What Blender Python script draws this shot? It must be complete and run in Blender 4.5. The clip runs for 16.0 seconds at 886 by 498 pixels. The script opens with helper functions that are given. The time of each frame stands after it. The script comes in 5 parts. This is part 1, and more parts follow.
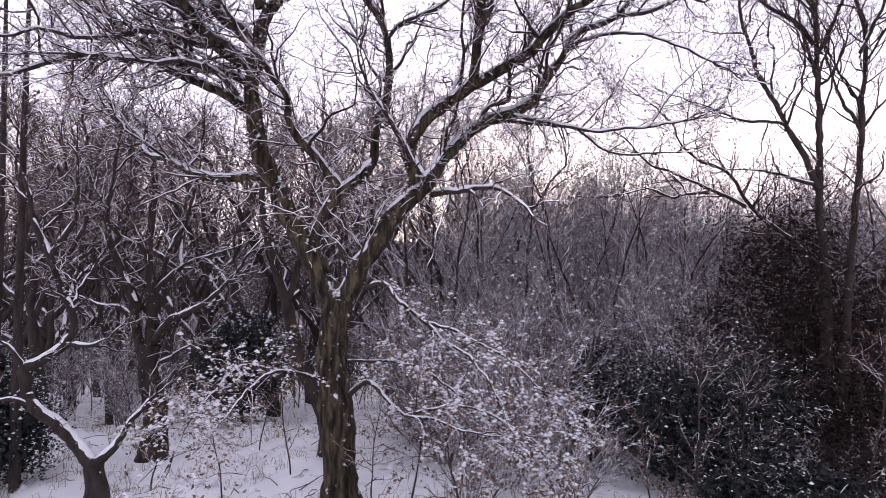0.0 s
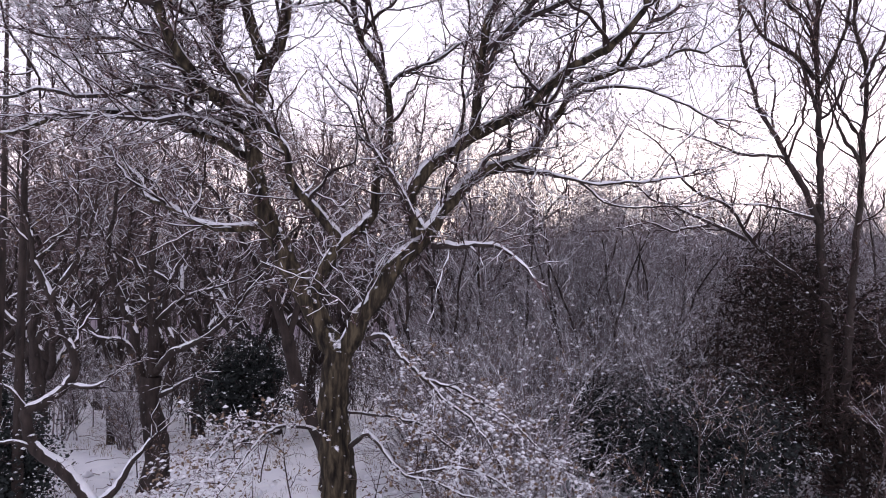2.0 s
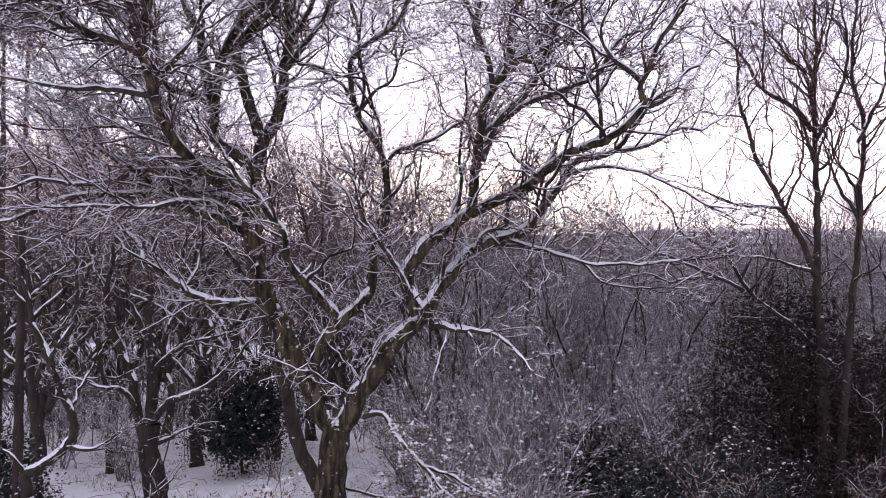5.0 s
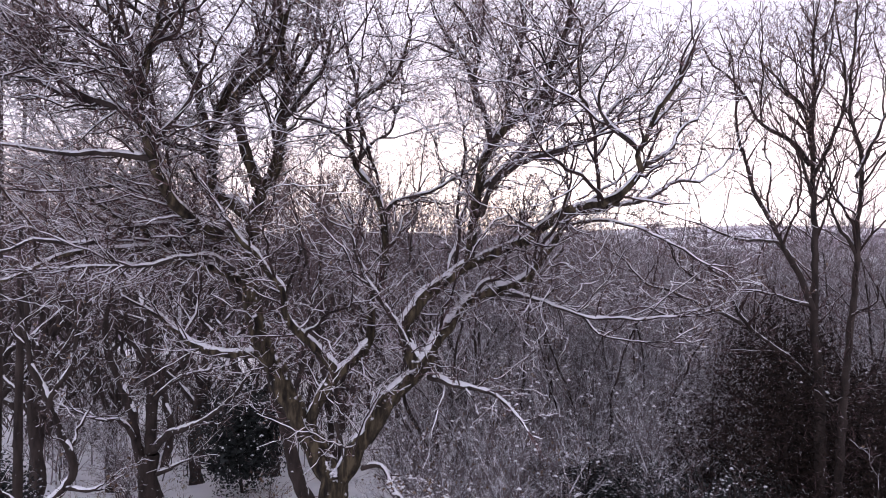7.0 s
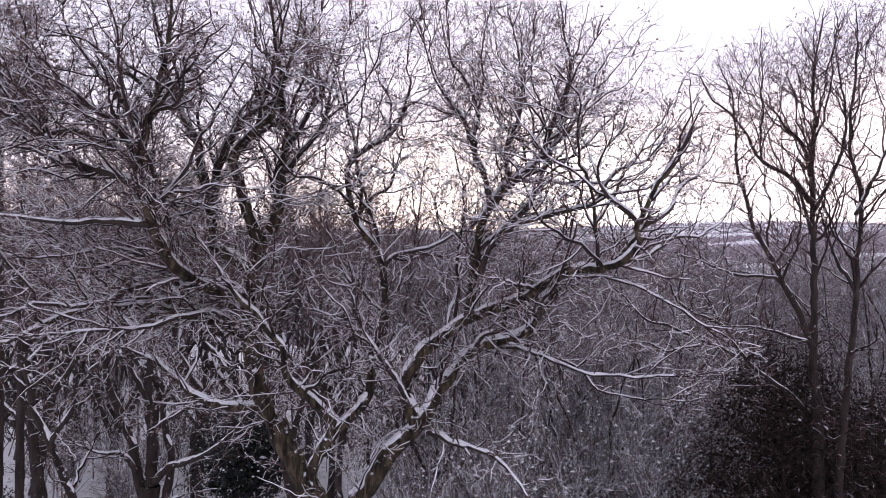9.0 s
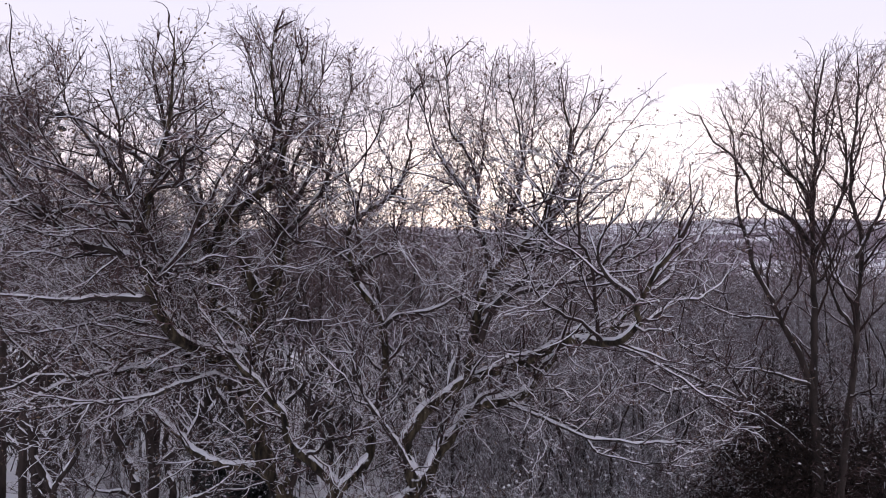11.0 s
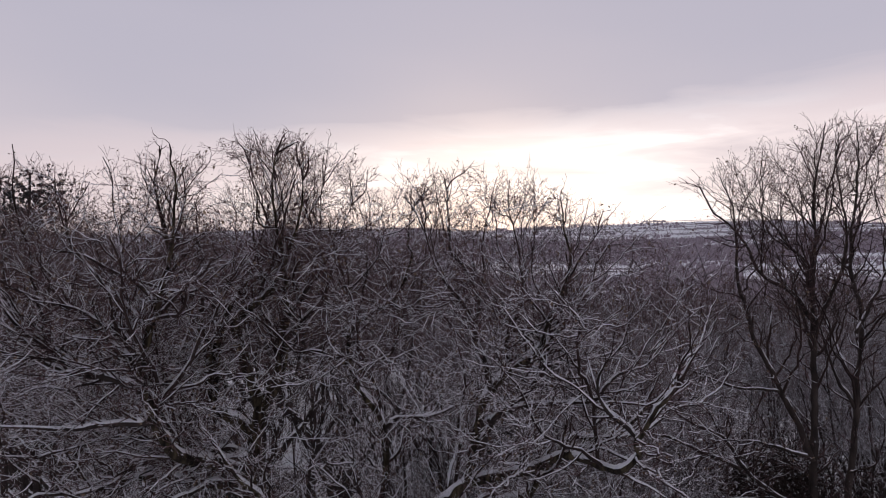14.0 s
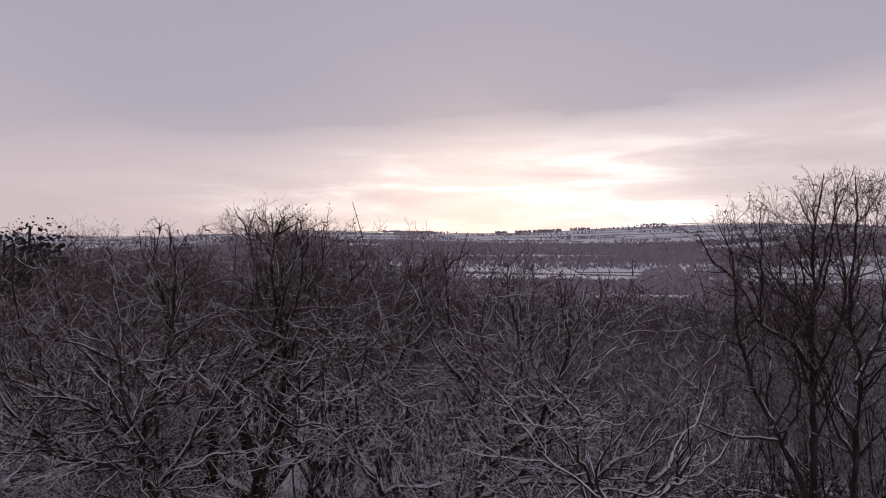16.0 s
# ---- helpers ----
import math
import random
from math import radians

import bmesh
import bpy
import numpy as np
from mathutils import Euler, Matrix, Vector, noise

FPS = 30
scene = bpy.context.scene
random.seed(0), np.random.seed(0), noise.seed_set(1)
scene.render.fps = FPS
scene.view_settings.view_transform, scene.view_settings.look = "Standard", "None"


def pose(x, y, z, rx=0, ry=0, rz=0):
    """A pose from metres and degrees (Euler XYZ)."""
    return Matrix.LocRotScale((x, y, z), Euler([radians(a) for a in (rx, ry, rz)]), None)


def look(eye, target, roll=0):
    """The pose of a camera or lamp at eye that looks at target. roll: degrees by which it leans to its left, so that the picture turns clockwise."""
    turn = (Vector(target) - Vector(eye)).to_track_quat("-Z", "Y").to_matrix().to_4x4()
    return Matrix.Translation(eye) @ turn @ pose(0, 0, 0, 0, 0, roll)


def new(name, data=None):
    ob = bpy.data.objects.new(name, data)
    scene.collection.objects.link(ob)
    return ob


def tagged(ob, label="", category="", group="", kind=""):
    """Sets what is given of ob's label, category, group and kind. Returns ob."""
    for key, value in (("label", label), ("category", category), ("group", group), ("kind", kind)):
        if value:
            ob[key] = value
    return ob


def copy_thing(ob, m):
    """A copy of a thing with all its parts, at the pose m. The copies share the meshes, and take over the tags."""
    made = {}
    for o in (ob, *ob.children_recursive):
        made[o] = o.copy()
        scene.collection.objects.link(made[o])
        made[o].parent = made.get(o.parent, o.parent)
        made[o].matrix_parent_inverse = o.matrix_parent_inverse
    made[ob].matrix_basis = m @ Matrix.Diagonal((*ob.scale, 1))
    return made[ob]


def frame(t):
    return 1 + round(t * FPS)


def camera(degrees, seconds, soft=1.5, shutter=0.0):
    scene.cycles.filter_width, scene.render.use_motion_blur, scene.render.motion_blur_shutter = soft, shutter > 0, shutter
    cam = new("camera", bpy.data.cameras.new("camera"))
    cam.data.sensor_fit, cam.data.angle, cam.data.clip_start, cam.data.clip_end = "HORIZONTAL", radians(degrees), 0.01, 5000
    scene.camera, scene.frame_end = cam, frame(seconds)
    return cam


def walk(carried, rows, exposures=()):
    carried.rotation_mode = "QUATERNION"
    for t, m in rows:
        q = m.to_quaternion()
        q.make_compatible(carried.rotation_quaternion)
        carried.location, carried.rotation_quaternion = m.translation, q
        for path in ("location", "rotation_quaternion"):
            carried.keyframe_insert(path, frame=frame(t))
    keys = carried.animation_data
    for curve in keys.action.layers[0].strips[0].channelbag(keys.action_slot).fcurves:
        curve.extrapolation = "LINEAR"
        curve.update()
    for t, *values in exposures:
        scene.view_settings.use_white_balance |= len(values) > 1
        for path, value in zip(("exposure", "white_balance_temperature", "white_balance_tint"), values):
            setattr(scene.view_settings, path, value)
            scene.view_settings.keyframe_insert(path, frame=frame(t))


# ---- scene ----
# The camera rises straight up beside the wood: seconds, eye, yaw, pitch, roll.
PATH = [
    (0.0, (0.270, 0.428, 3.519), 2.10, 1.83, 0.56),
    (0.5, (0.267, 0.419, 3.738), 2.11, 1.79, 0.54),
    (1.0, (0.266, 0.409, 3.952), 2.13, 1.75, 0.53),
    (1.5, (0.265, 0.400, 4.165), 2.15, 1.71, 0.51),
    (2.0, (0.266, 0.391, 4.380), 2.17, 1.67, 0.50),
    (2.5, (0.267, 0.382, 4.596), 2.17, 1.62, 0.49),
    (3.0, (0.269, 0.373, 4.815), 2.16, 1.56, 0.47),
    (3.5, (0.272, 0.365, 5.036), 2.14, 1.50, 0.46),
    (4.0, (0.275, 0.356, 5.258), 2.12, 1.44, 0.45),
    (6.5, (0.291, 0.315, 6.382), 1.99, 1.00, 0.42),
    (7.0, (0.294, 0.308, 6.612), 1.98, 0.90, 0.41),
    (7.5, (0.296, 0.300, 6.845), 1.97, 0.79, 0.41),
    (8.0, (0.298, 0.292, 7.082), 1.98, 0.69, 0.41),
    (8.5, (0.300, 0.285, 7.325), 1.99, 0.59, 0.40),
    (9.0, (0.301, 0.278, 7.574), 2.00, 0.49, 0.40),
    (11.5, (0.302, 0.243, 8.916), 2.11, 0.19, 0.41),
    (12.0, (0.302, 0.236, 9.199), 2.13, 0.18, 0.41),
    (12.5, (0.301, 0.229, 9.484), 2.15, 0.19, 0.42),
    (13.0, (0.300, 0.223, 9.769), 2.16, 0.21, 0.42),
    (13.5, (0.300, 0.216, 10.053), 2.16, 0.26, 0.43),
    (14.0, (0.299, 0.210, 10.335), 2.17, 0.32, 0.43),
    (14.5, (0.299, 0.204, 10.613), 2.17, 0.40, 0.44),
    (15.0, (0.299, 0.197, 10.889), 2.17, 0.47, 0.45),
    (15.5, (0.300, 0.191, 11.166), 2.17, 0.54, 0.46),
    (16.0, (0.302, 0.185, 11.450), 2.16, 0.59, 0.47),
]


def aimed(eye, yaw, pitch, roll):
    a, b = radians(yaw), radians(pitch)
    way = Vector((-math.sin(a) * math.cos(b), math.cos(a) * math.cos(b), math.sin(b)))
    return look(eye, Vector(eye) + 10 * way, roll)


cam = camera(74, 16.0, soft=1.0)
walk(cam, [(t, aimed(e, y, p, r)) for t, e, y, p, r in PATH],
     exposures=((0.0, 1.77, 6250, 19), (4.0, 1.75, 6250, 19), (7.0, 1.66, 6250, 19), (9.0, 1.50, 6250, 18), (11.5, 1.00, 6250, 15), (12.5, 0.68, 6300, 14),
                (13.5, 0.40, 6350, 14), (14.5, 0.19, 6350, 15), (16.0, 0.0, 6400, 18)))

# ---- sky and sun ----
SUN_AZ, SUN_EL = 2.0, 6.0      # degrees to the right of north (+y), degrees up


def build_world():
    w = bpy.data.worlds.new("winter_sky")
    scene.world = w
    w.use_nodes = True
    nt = w.node_tree
    nt.nodes.clear()
    N, Lk = nt.nodes.new, nt.links.new

    def mth(op, a, b=None, c=None):
        n = N("ShaderNodeMath")
        n.operation = op
        for i, v in enumerate((a, b, c)):
            if v is None:
                continue
            if isinstance(v, (int, float)):
                n.inputs[i].default_value = v
            else:
                Lk(v, n.inputs[i])
        return n.outputs[0]

    def ramp(fac, stops, interp="EASE"):
        n = N("ShaderNodeValToRGB")
        n.color_ramp.interpolation = interp
        while len(n.color_ramp.elements) < len(stops):
            n.color_ramp.elements.new(0.5)
        for e, (p, c) in zip(n.color_ramp.elements, stops):
            e.position, e.color = p, (*c, 1)
        Lk(fac, n.inputs[0])
        return n.outputs[0]

    def mix(fac, a, b, kind="MIX"):
        n = N("ShaderNodeMix")
        n.data_type, n.blend_type = "RGBA", kind
        for s, v in ((n.inputs[0], fac), (n.inputs[6], a), (n.inputs[7], b)):
            if isinstance(v, (int, float)):
                s.default_value = v
            elif isinstance(v, tuple):
                s.default_value = (*v, 1)
            else:
                Lk(v, s)
        return n.outputs[2]

    tc = N("ShaderNodeTexCoord")
    sep = N("ShaderNodeSeparateXYZ")
    Lk(tc.outputs["Generated"], sep.inputs[0])
    x, y, z = sep.outputs
    el = mth("MULTIPLY", mth("ARCSINE", z), 180 / math.pi)
    az = mth("MULTIPLY", mth("ARCTAN2", x, y), 180 / math.pi)
    # streaky cloud: wide in azimuth, thin in elevation
    comb = N("ShaderNodeCombineXYZ")
    Lk(mth("MULTIPLY", az, 0.055), comb.inputs[0])
    Lk(mth("MULTIPLY", el, 0.36), comb.inputs[1])
    nz = N("ShaderNodeTexNoise")
    nz.inputs["Scale"].default_value = 1.0
    nz.inputs["Detail"].default_value = 5.0
    nz.inputs["Roughness"].default_value = 0.55
    nz.inputs["Distortion"].default_value = 0.4
    Lk(comb.outputs[0], nz.inputs["Vector"])
    streak = mth("SUBTRACT", nz.outputs[0], 0.5)
    comb2 = N("ShaderNodeCombineXYZ")
    Lk(mth("MULTIPLY", az, 0.02), comb2.inputs[0])
    Lk(mth("MULTIPLY", el, 0.06), comb2.inputs[1])
    comb2.inputs[2].default_value = 4.3
    nz2 = N("ShaderNodeTexNoise")
    nz2.inputs["Scale"].default_value = 1.0
    nz2.inputs["Detail"].default_value = 3.0
    Lk(comb2.outputs[0], nz2.inputs["Vector"])
    broad = mth("SUBTRACT", nz2.outputs[0], 0.5)
    # the cloud deck ends about eleven degrees up, higher towards the east
    edge = mth("ADD", mth("ADD", mth("MULTIPLY", streak, 7.0), 11.0), mth("MULTIPLY", az, 0.07))
    deckfac = mth("ADD", mth("MULTIPLY", mth("SUBTRACT", el, edge), 0.22), 0.5)
    deckfac = mth("MINIMUM", mth("MAXIMUM", deckfac, 0.0), 1.0)
    deck = ramp(mth("ADD", mth("MULTIPLY", el, 1 / 75), mth("MULTIPLY", broad, 0.35)),
                [(0.0, (0.56, 0.50, 0.52)), (0.3, (0.435, 0.415, 0.47)), (0.5, (0.36, 0.355, 0.42)), (0.8, (0.27, 0.265, 0.30)), (1.0, (0.25, 0.245, 0.275))])
    # brighter, warmer gap under the deck, strongest round the hidden sun
    near = mth("POWER", 2.718, mth("MULTIPLY", mth("MULTIPLY", mth("SUBTRACT", az, SUN_AZ + 4), mth("SUBTRACT", az, SUN_AZ + 4)), -1 / 560.0))
    gap = mix(near, (0.64, 0.54, 0.545), (0.98, 0.87, 0.82))
    gap = mix(mth("MINIMUM", mth("MAXIMUM", mth("MULTIPLY", streak, 3.5), 0.0), 0.75), gap, (0.60, 0.52, 0.53))
    gap = mix(mth("MINIMUM", mth("MAXIMUM", mth("MULTIPLY", mth("MULTIPLY", streak, -4.5), near), 0.0), 0.85), gap, (1.6, 1.5, 1.36), "MIX")
    clouds = mix(deckfac, gap, deck)
    # behind the camera the deck is bluer, brighter low down than overhead
    back = mth("MINIMUM", mth("MAXIMUM", mth("MULTIPLY", mth("SUBTRACT", mth("ABSOLUTE", az), 60.0), 1 / 90.0), 0.0), 1.0)
    low = mth("MINIMUM", mth("MAXIMUM", mth("SUBTRACT", 0.9, mth("MULTIPLY", el, 1 / 75.0)), 0.0), 0.9)
    clouds = mix(back, clouds, mix(low, clouds, (0.30, 0.30, 0.335)))
    sky = N("ShaderNodeTexSky")
    sky.sky_type = "NISHITA"
    sky.sun_disc = False
    sky.sun_elevation, sky.sun_rotation = radians(SUN_EL), radians(SUN_AZ)
    bg1, bg2, add, outn = N("ShaderNodeBackground"), N("ShaderNodeBackground"), N("ShaderNodeAddShader"), N("ShaderNodeOutputWorld")
    # the overcast lets only little of the clear sky through
    Lk(mix(0.88, sky.outputs[0], (0.0, 0.0, 0.0)), bg1.inputs[0])
    bg1.inputs[1].default_value = 0.05
    Lk(clouds, bg2.inputs[0])
    bg2.inputs[1].default_value = 0.92
    Lk(bg1.outputs[0], add.inputs[0])
    Lk(bg2.outputs[0], add.inputs[1])
    Lk(add.outputs[0], outn.inputs[0])


build_world()
sun = new("sun", bpy.data.lights.new("sun", "SUN"))
sun.data.energy, sun.data.angle, sun.data.color = 1.2, radians(18), (1.0, 0.84, 0.7)
a, b = radians(SUN_AZ), radians(SUN_EL)
sun.matrix_world = look((0, 0, 0), (-math.sin(a) * math.cos(b), -math.cos(a) * math.cos(b), -math.sin(b)))


# ---- materials ----
def material(name, stops, scale=4.0, detail=6.0, rough=0.9, bump=0.3, bump_scale=40.0, stretch=(1, 1, 1), island=0.0, flecks=None):
    """A rough surface: colour from noise between the stops, fine relief, some colour shift per loose piece, and optional
    flecks (colour, low, high, scale) of snow or algae that cling where noise is high and the face looks up."""
    m = bpy.data.materials.new(name)
    m.use_nodes = True
    nt = m.node_tree
    N, Lk = nt.nodes.new, nt.links.new
    bsdf = nt.nodes["Principled BSDF"]
    bsdf.inputs["Roughness"].default_value = rough
    bsdf.inputs["Specular IOR Level"].default_value = 0.2
    tc, mp = N("ShaderNodeTexCoord"), N("ShaderNodeMapping")
    Lk(tc.outputs["Object"], mp.inputs[0])
    mp.inputs["Scale"].default_value = stretch
    n1, n2 = N("ShaderNodeTexNoise"), N("ShaderNodeTexNoise")
    for n, s in ((n1, scale), (n2, bump_scale)):
        n.inputs["Scale"].default_value = s
        n.inputs["Detail"].default_value = detail
        Lk(mp.outputs[0], n.inputs["Vector"])
    geo = N("ShaderNodeNewGeometry")
    mx = N("ShaderNodeMath")
    mx.operation = "MULTIPLY_ADD"
    Lk(geo.outputs["Random Per Island"], mx.inputs[0])
    mx.inputs[1].default_value = island
    add = N("ShaderNodeMath")
    add.operation = "SUBTRACT"
    Lk(n1.outputs[0], add.inputs[0])
    add.inputs[1].default_value = island * 0.5
    Lk(add.outputs[0], mx.inputs[2])
    r = N("ShaderNodeValToRGB")
    while len(r.color_ramp.elements) < len(stops):
        r.color_ramp.elements.new(0.5)
    for e, (p, c) in zip(r.color_ramp.elements, stops):
        e.position, e.color = p, (*c, 1)
    Lk(mx.outputs[0], r.inputs[0])
    col = r.outputs[0]
    if flecks:
        fc, lo, hi, fs, up = flecks
        n3, rg, sp = N("ShaderNodeTexNoise"), N("ShaderNodeMapRange"), N("ShaderNodeSeparateXYZ")
        n3.inputs["Scale"].default_value = fs
        n3.inputs["Detail"].default_value = 4.0
        Lk(tc.outputs["Object"], n3.inputs["Vector"])
        Lk(geo.outputs["Normal"], sp.inputs[0])
        ma = N("ShaderNodeMath")
        ma.operation = "MULTIPLY_ADD"
        Lk(sp.outputs[2], ma.inputs[0])
        ma.inputs[1].default_value = up
        Lk(n3.outputs[0], ma.inputs[2])
        rg.inputs["From Min"].default_value, rg.inputs["From Max"].default_value = lo, hi
        Lk(ma.outputs[0], rg.inputs["Value"])
        mixn = N("ShaderNodeMix")
        mixn.data_type = "RGBA"
        Lk(rg.outputs[0], mixn.inputs[0])
        Lk(col, mixn.inputs[6])
        mixn.inputs[7].default_value = (*fc, 1)
        col = mixn.outputs[2]
    Lk(col, bsdf.inputs["Base Color"])
    bp = N("ShaderNodeBump")
    bp.inputs["Strength"].default_value = bump
    bp.inputs["Distance"].default_value = 0.02
    Lk(n2.outputs[0], bp.inputs["Height"])
    Lk(bp.outputs[0], bsdf.inputs["Normal"])
    return m


SNOW_COL = (0.80, 0.81, 0.85)
BARK = material("oak_bark", [(0.34, (0.009, 0.007, 0.006)), (0.5, (0.034, 0.027, 0.018)), (0.66, (0.100, 0.080, 0.050))], scale=13, detail=8, rough=0.95,
                bump=1.0, bump_scale=26, stretch=(1, 1, 0.2), flecks=(SNOW_COL, 0.66, 0.76, 8.0, 0.2))
BRANCH = material("branch_bark", [(0.2, (0.016, 0.011, 0.010)), (0.8, (0.058, 0.038, 0.034))], scale=6, bump=0.4, island=0.4)
BARK_DARK = material("damp_bark", [(0.3, (0.018, 0.014, 0.013)), (0.7, (0.06, 0.046, 0.04))], scale=7, bump=0.7, bump_scale=30, stretch=(1, 1, 0.3),
                     flecks=(SNOW_COL, 0.70, 0.77, 9.0, 0.17))
TWIG = material("twig_bark", [(0.2, (0.046, 0.028, 0.029)), (0.8, (0.180, 0.116, 0.116))], scale=3, bump=0.2, island=0.5, flecks=(SNOW_COL, 0.68, 0.82, 6.0, 0.16))
SNOW = material("fresh_snow", [(0.3, (0.76, 0.77, 0.82)), (0.7, (0.86, 0.86, 0.88))], scale=9, rough=0.75, bump=0.5, bump_scale=60)
LEAF = material("withered_leaf", [(0.2, (0.085, 0.052, 0.034)), (0.8, (0.26, 0.19, 0.135))], scale=2, rough=0.8, bump=0.2, island=0.8)
YEW = material("yew_needles", [(0.2, (0.010, 0.007, 0.006)), (0.8, (0.036, 0.024, 0.020))], scale=3, rough=0.8, bump=0.2, island=0.7)
HOLLY = material("holly_leaf", [(0.2, (0.010, 0.012, 0.012)), (0.8, (0.034, 0.041, 0.040))], scale=3, rough=0.5, bump=0.2, island=0.7)
GROUND = material("snowy_ground", [(0.3, (0.76, 0.77, 0.81)), (0.7, (0.86, 0.86, 0.88))], scale=1.2, rough=0.8, bump=0.8, bump_scale=7)
STRAW = material("dead_grass", [(0.2, (0.09, 0.06, 0.035)), (0.8, (0.25, 0.18, 0.10))], scale=4, island=0.7)
DUSTED = material("snow_dusted_twigs", [(0.2, (0.042, 0.028, 0.027)), (0.8, (0.140, 0.098, 0.096))], scale=1.5, bump=0.0, island=0.6, flecks=(SNOW_COL, 0.72, 0.86, 4.0, 0.14))
GREYTWIG = material("grey_twigs", [(0.2, (0.062, 0.045, 0.044)), (0.8, (0.185, 0.135, 0.132))], scale=1.5, bump=0.0, island=0.6, flecks=(SNOW_COL, 0.66, 0.80, 4.0, 0.16))
FROSTED = material("frosted_twigs", [(0.2, (0.036, 0.028, 0.027)), (0.8, (0.105, 0.082, 0.079))], scale=1.5, bump=0.0, island=0.6, flecks=(SNOW_COL, 0.63, 0.78, 4.0, 0.18))
RIME = material("rimed_twigs", [(0.2, (0.09, 0.075, 0.078)), (0.8, (0.26, 0.22, 0.225))], scale=1.5, bump=0.0, island=0.7, flecks=(SNOW_COL, 0.54, 0.70, 5.0, 0.14))
# far woods and hedges: distance haze put into the colour, paler and more lilac
HAZY_FARWOOD = material("hazy_far_wood", [(0.2, (0.37, 0.315, 0.355)), (0.8, (0.52, 0.46, 0.505))], scale=0.05, bump=0.0, island=0.6)

# ---- building wood, snow and leaves ----

def mesh_object(name, verts, faces, mat, parent=None, label="", kind="", smooth=True):
    me = bpy.data.meshes.new(name)
    verts = np.asarray(verts, dtype=np.float32).reshape(-1, 3)
    n = faces.shape[1]
    me.vertices.add(len(verts))
    me.vertices.foreach_set("co", verts.ravel())
    me.loops.add(faces.size)
    me.loops.foreach_set("vertex_index", faces.astype(np.int32).ravel())
    me.polygons.add(len(faces))
    me.polygons.foreach_set("loop_start", np.arange(0, faces.size, n, dtype=np.int32))
    me.polygons.foreach_set("use_smooth", np.full(len(faces), smooth))
    me.materials.append(mat)
    me.update(calc_edges=True)
    ob = new(name, me)
    if parent:
        ob.parent = parent
    return tagged(ob, label=label, kind=kind)


def tube_arrays(polys, sides, ridge=None, cling=0.5, broad=1.0):
    """Tubes round many polylines of points and radii. With ridge, an array of snow depths for each polyline, it gives the
    caps of snow that lie along their upper side instead."""
    groups = {}
    for i, (pts, rad) in enumerate(polys):
        groups.setdefault(len(pts), []).append(i)
    V, Fc, base = [], [], 0
    for n, idx in groups.items():
        p = np.array([polys[i][0] for i in idx], dtype=np.float64)
        r = np.array([polys[i][1] for i in idx], dtype=np.float64)
        t = np.gradient(p, axis=1)
        t /= np.linalg.norm(t, axis=2, keepdims=True) + 1e-9
        if ridge is None:
            mean = p[:, -1] - p[:, 0]
            mean /= np.linalg.norm(mean, axis=1, keepdims=True) + 1e-9
            ref = np.where(np.abs(mean[:, 2:3]) < 0.8, np.array([[0.0, 0, 1]]), np.array([[1.0, 0, 0]]))[:, None, :]
            u = np.cross(t, np.broadcast_to(ref, t.shape))
            u /= np.linalg.norm(u, axis=2, keepdims=True) + 1e-9
            v = np.cross(u, t)
            ang = np.arange(sides) * 2 * math.pi / sides
            ring = p[:, :, None, :] + r[:, :, None, None] * (np.cos(ang)[None, None, :, None] * u[:, :, None, :] + np.sin(ang)[None, None, :, None] * v[:, :, None, :])
        else:
            h = np.array([ridge[i] for i in idx], dtype=np.float64)
            u = np.cross(t, np.array([0.0, 0, 1.0]))
            flat = np.linalg.norm(u, axis=2, keepdims=True)
            u = np.where(flat > 0.05, u / (flat + 1e-9), np.array([1.0, 0, 0]))
            v = np.cross(u, t)
            v = np.where(v[:, :, 2:3] < 0, -v, v)
            h = h * np.clip((flat[:, :, 0] - cling) / 0.3, 0, 1)
            jag = np.random.RandomState(n * 7 + sides).uniform(*((0.62, 1.25) if sides == 7 else (0.55, 1.35)), r.shape)
            on = np.clip(h / 0.005, 0, 1)
            ang = np.linspace(-1, 1, sides)
            reach = np.minimum(1.35, broad * (0.42 + 0.34 * on) * jag)[:, :, None] * ang
            body = (r * (0.72 + 0.26 * on))[:, :, None]
            swell = np.cos(ang * math.pi / 2) ** 0.7
            ring = (p[:, :, None, :] + (body * np.sin(reach) + 0.25 * h[:, :, None] * ang)[..., None] * u[:, :, None, :]
                    + (body * np.cos(reach) + h[:, :, None] * swell)[..., None] * v[:, :, None, :])
        m = len(idx)
        V.append(ring.reshape(-1, 3))
        k = sides
        i0 = (np.arange(m) * n * k)[:, None, None] + (np.arange(n - 1) * k)[None, :, None] + np.arange(k)[None, None, :]
        j0 = (np.arange(m) * n * k)[:, None, None] + (np.arange(n - 1) * k)[None, :, None] + ((np.arange(k) + 1) % k)[None, None, :]
        if ridge is not None:
            i0, j0 = i0[:, :, :-1], j0[:, :, :-1]
        f = np.stack([i0, j0, j0 + k, i0 + k], axis=-1).reshape(-1, 4) + base
        Fc.append(f)
        base += m * n * k
    return np.concatenate(V), np.concatenate(Fc)


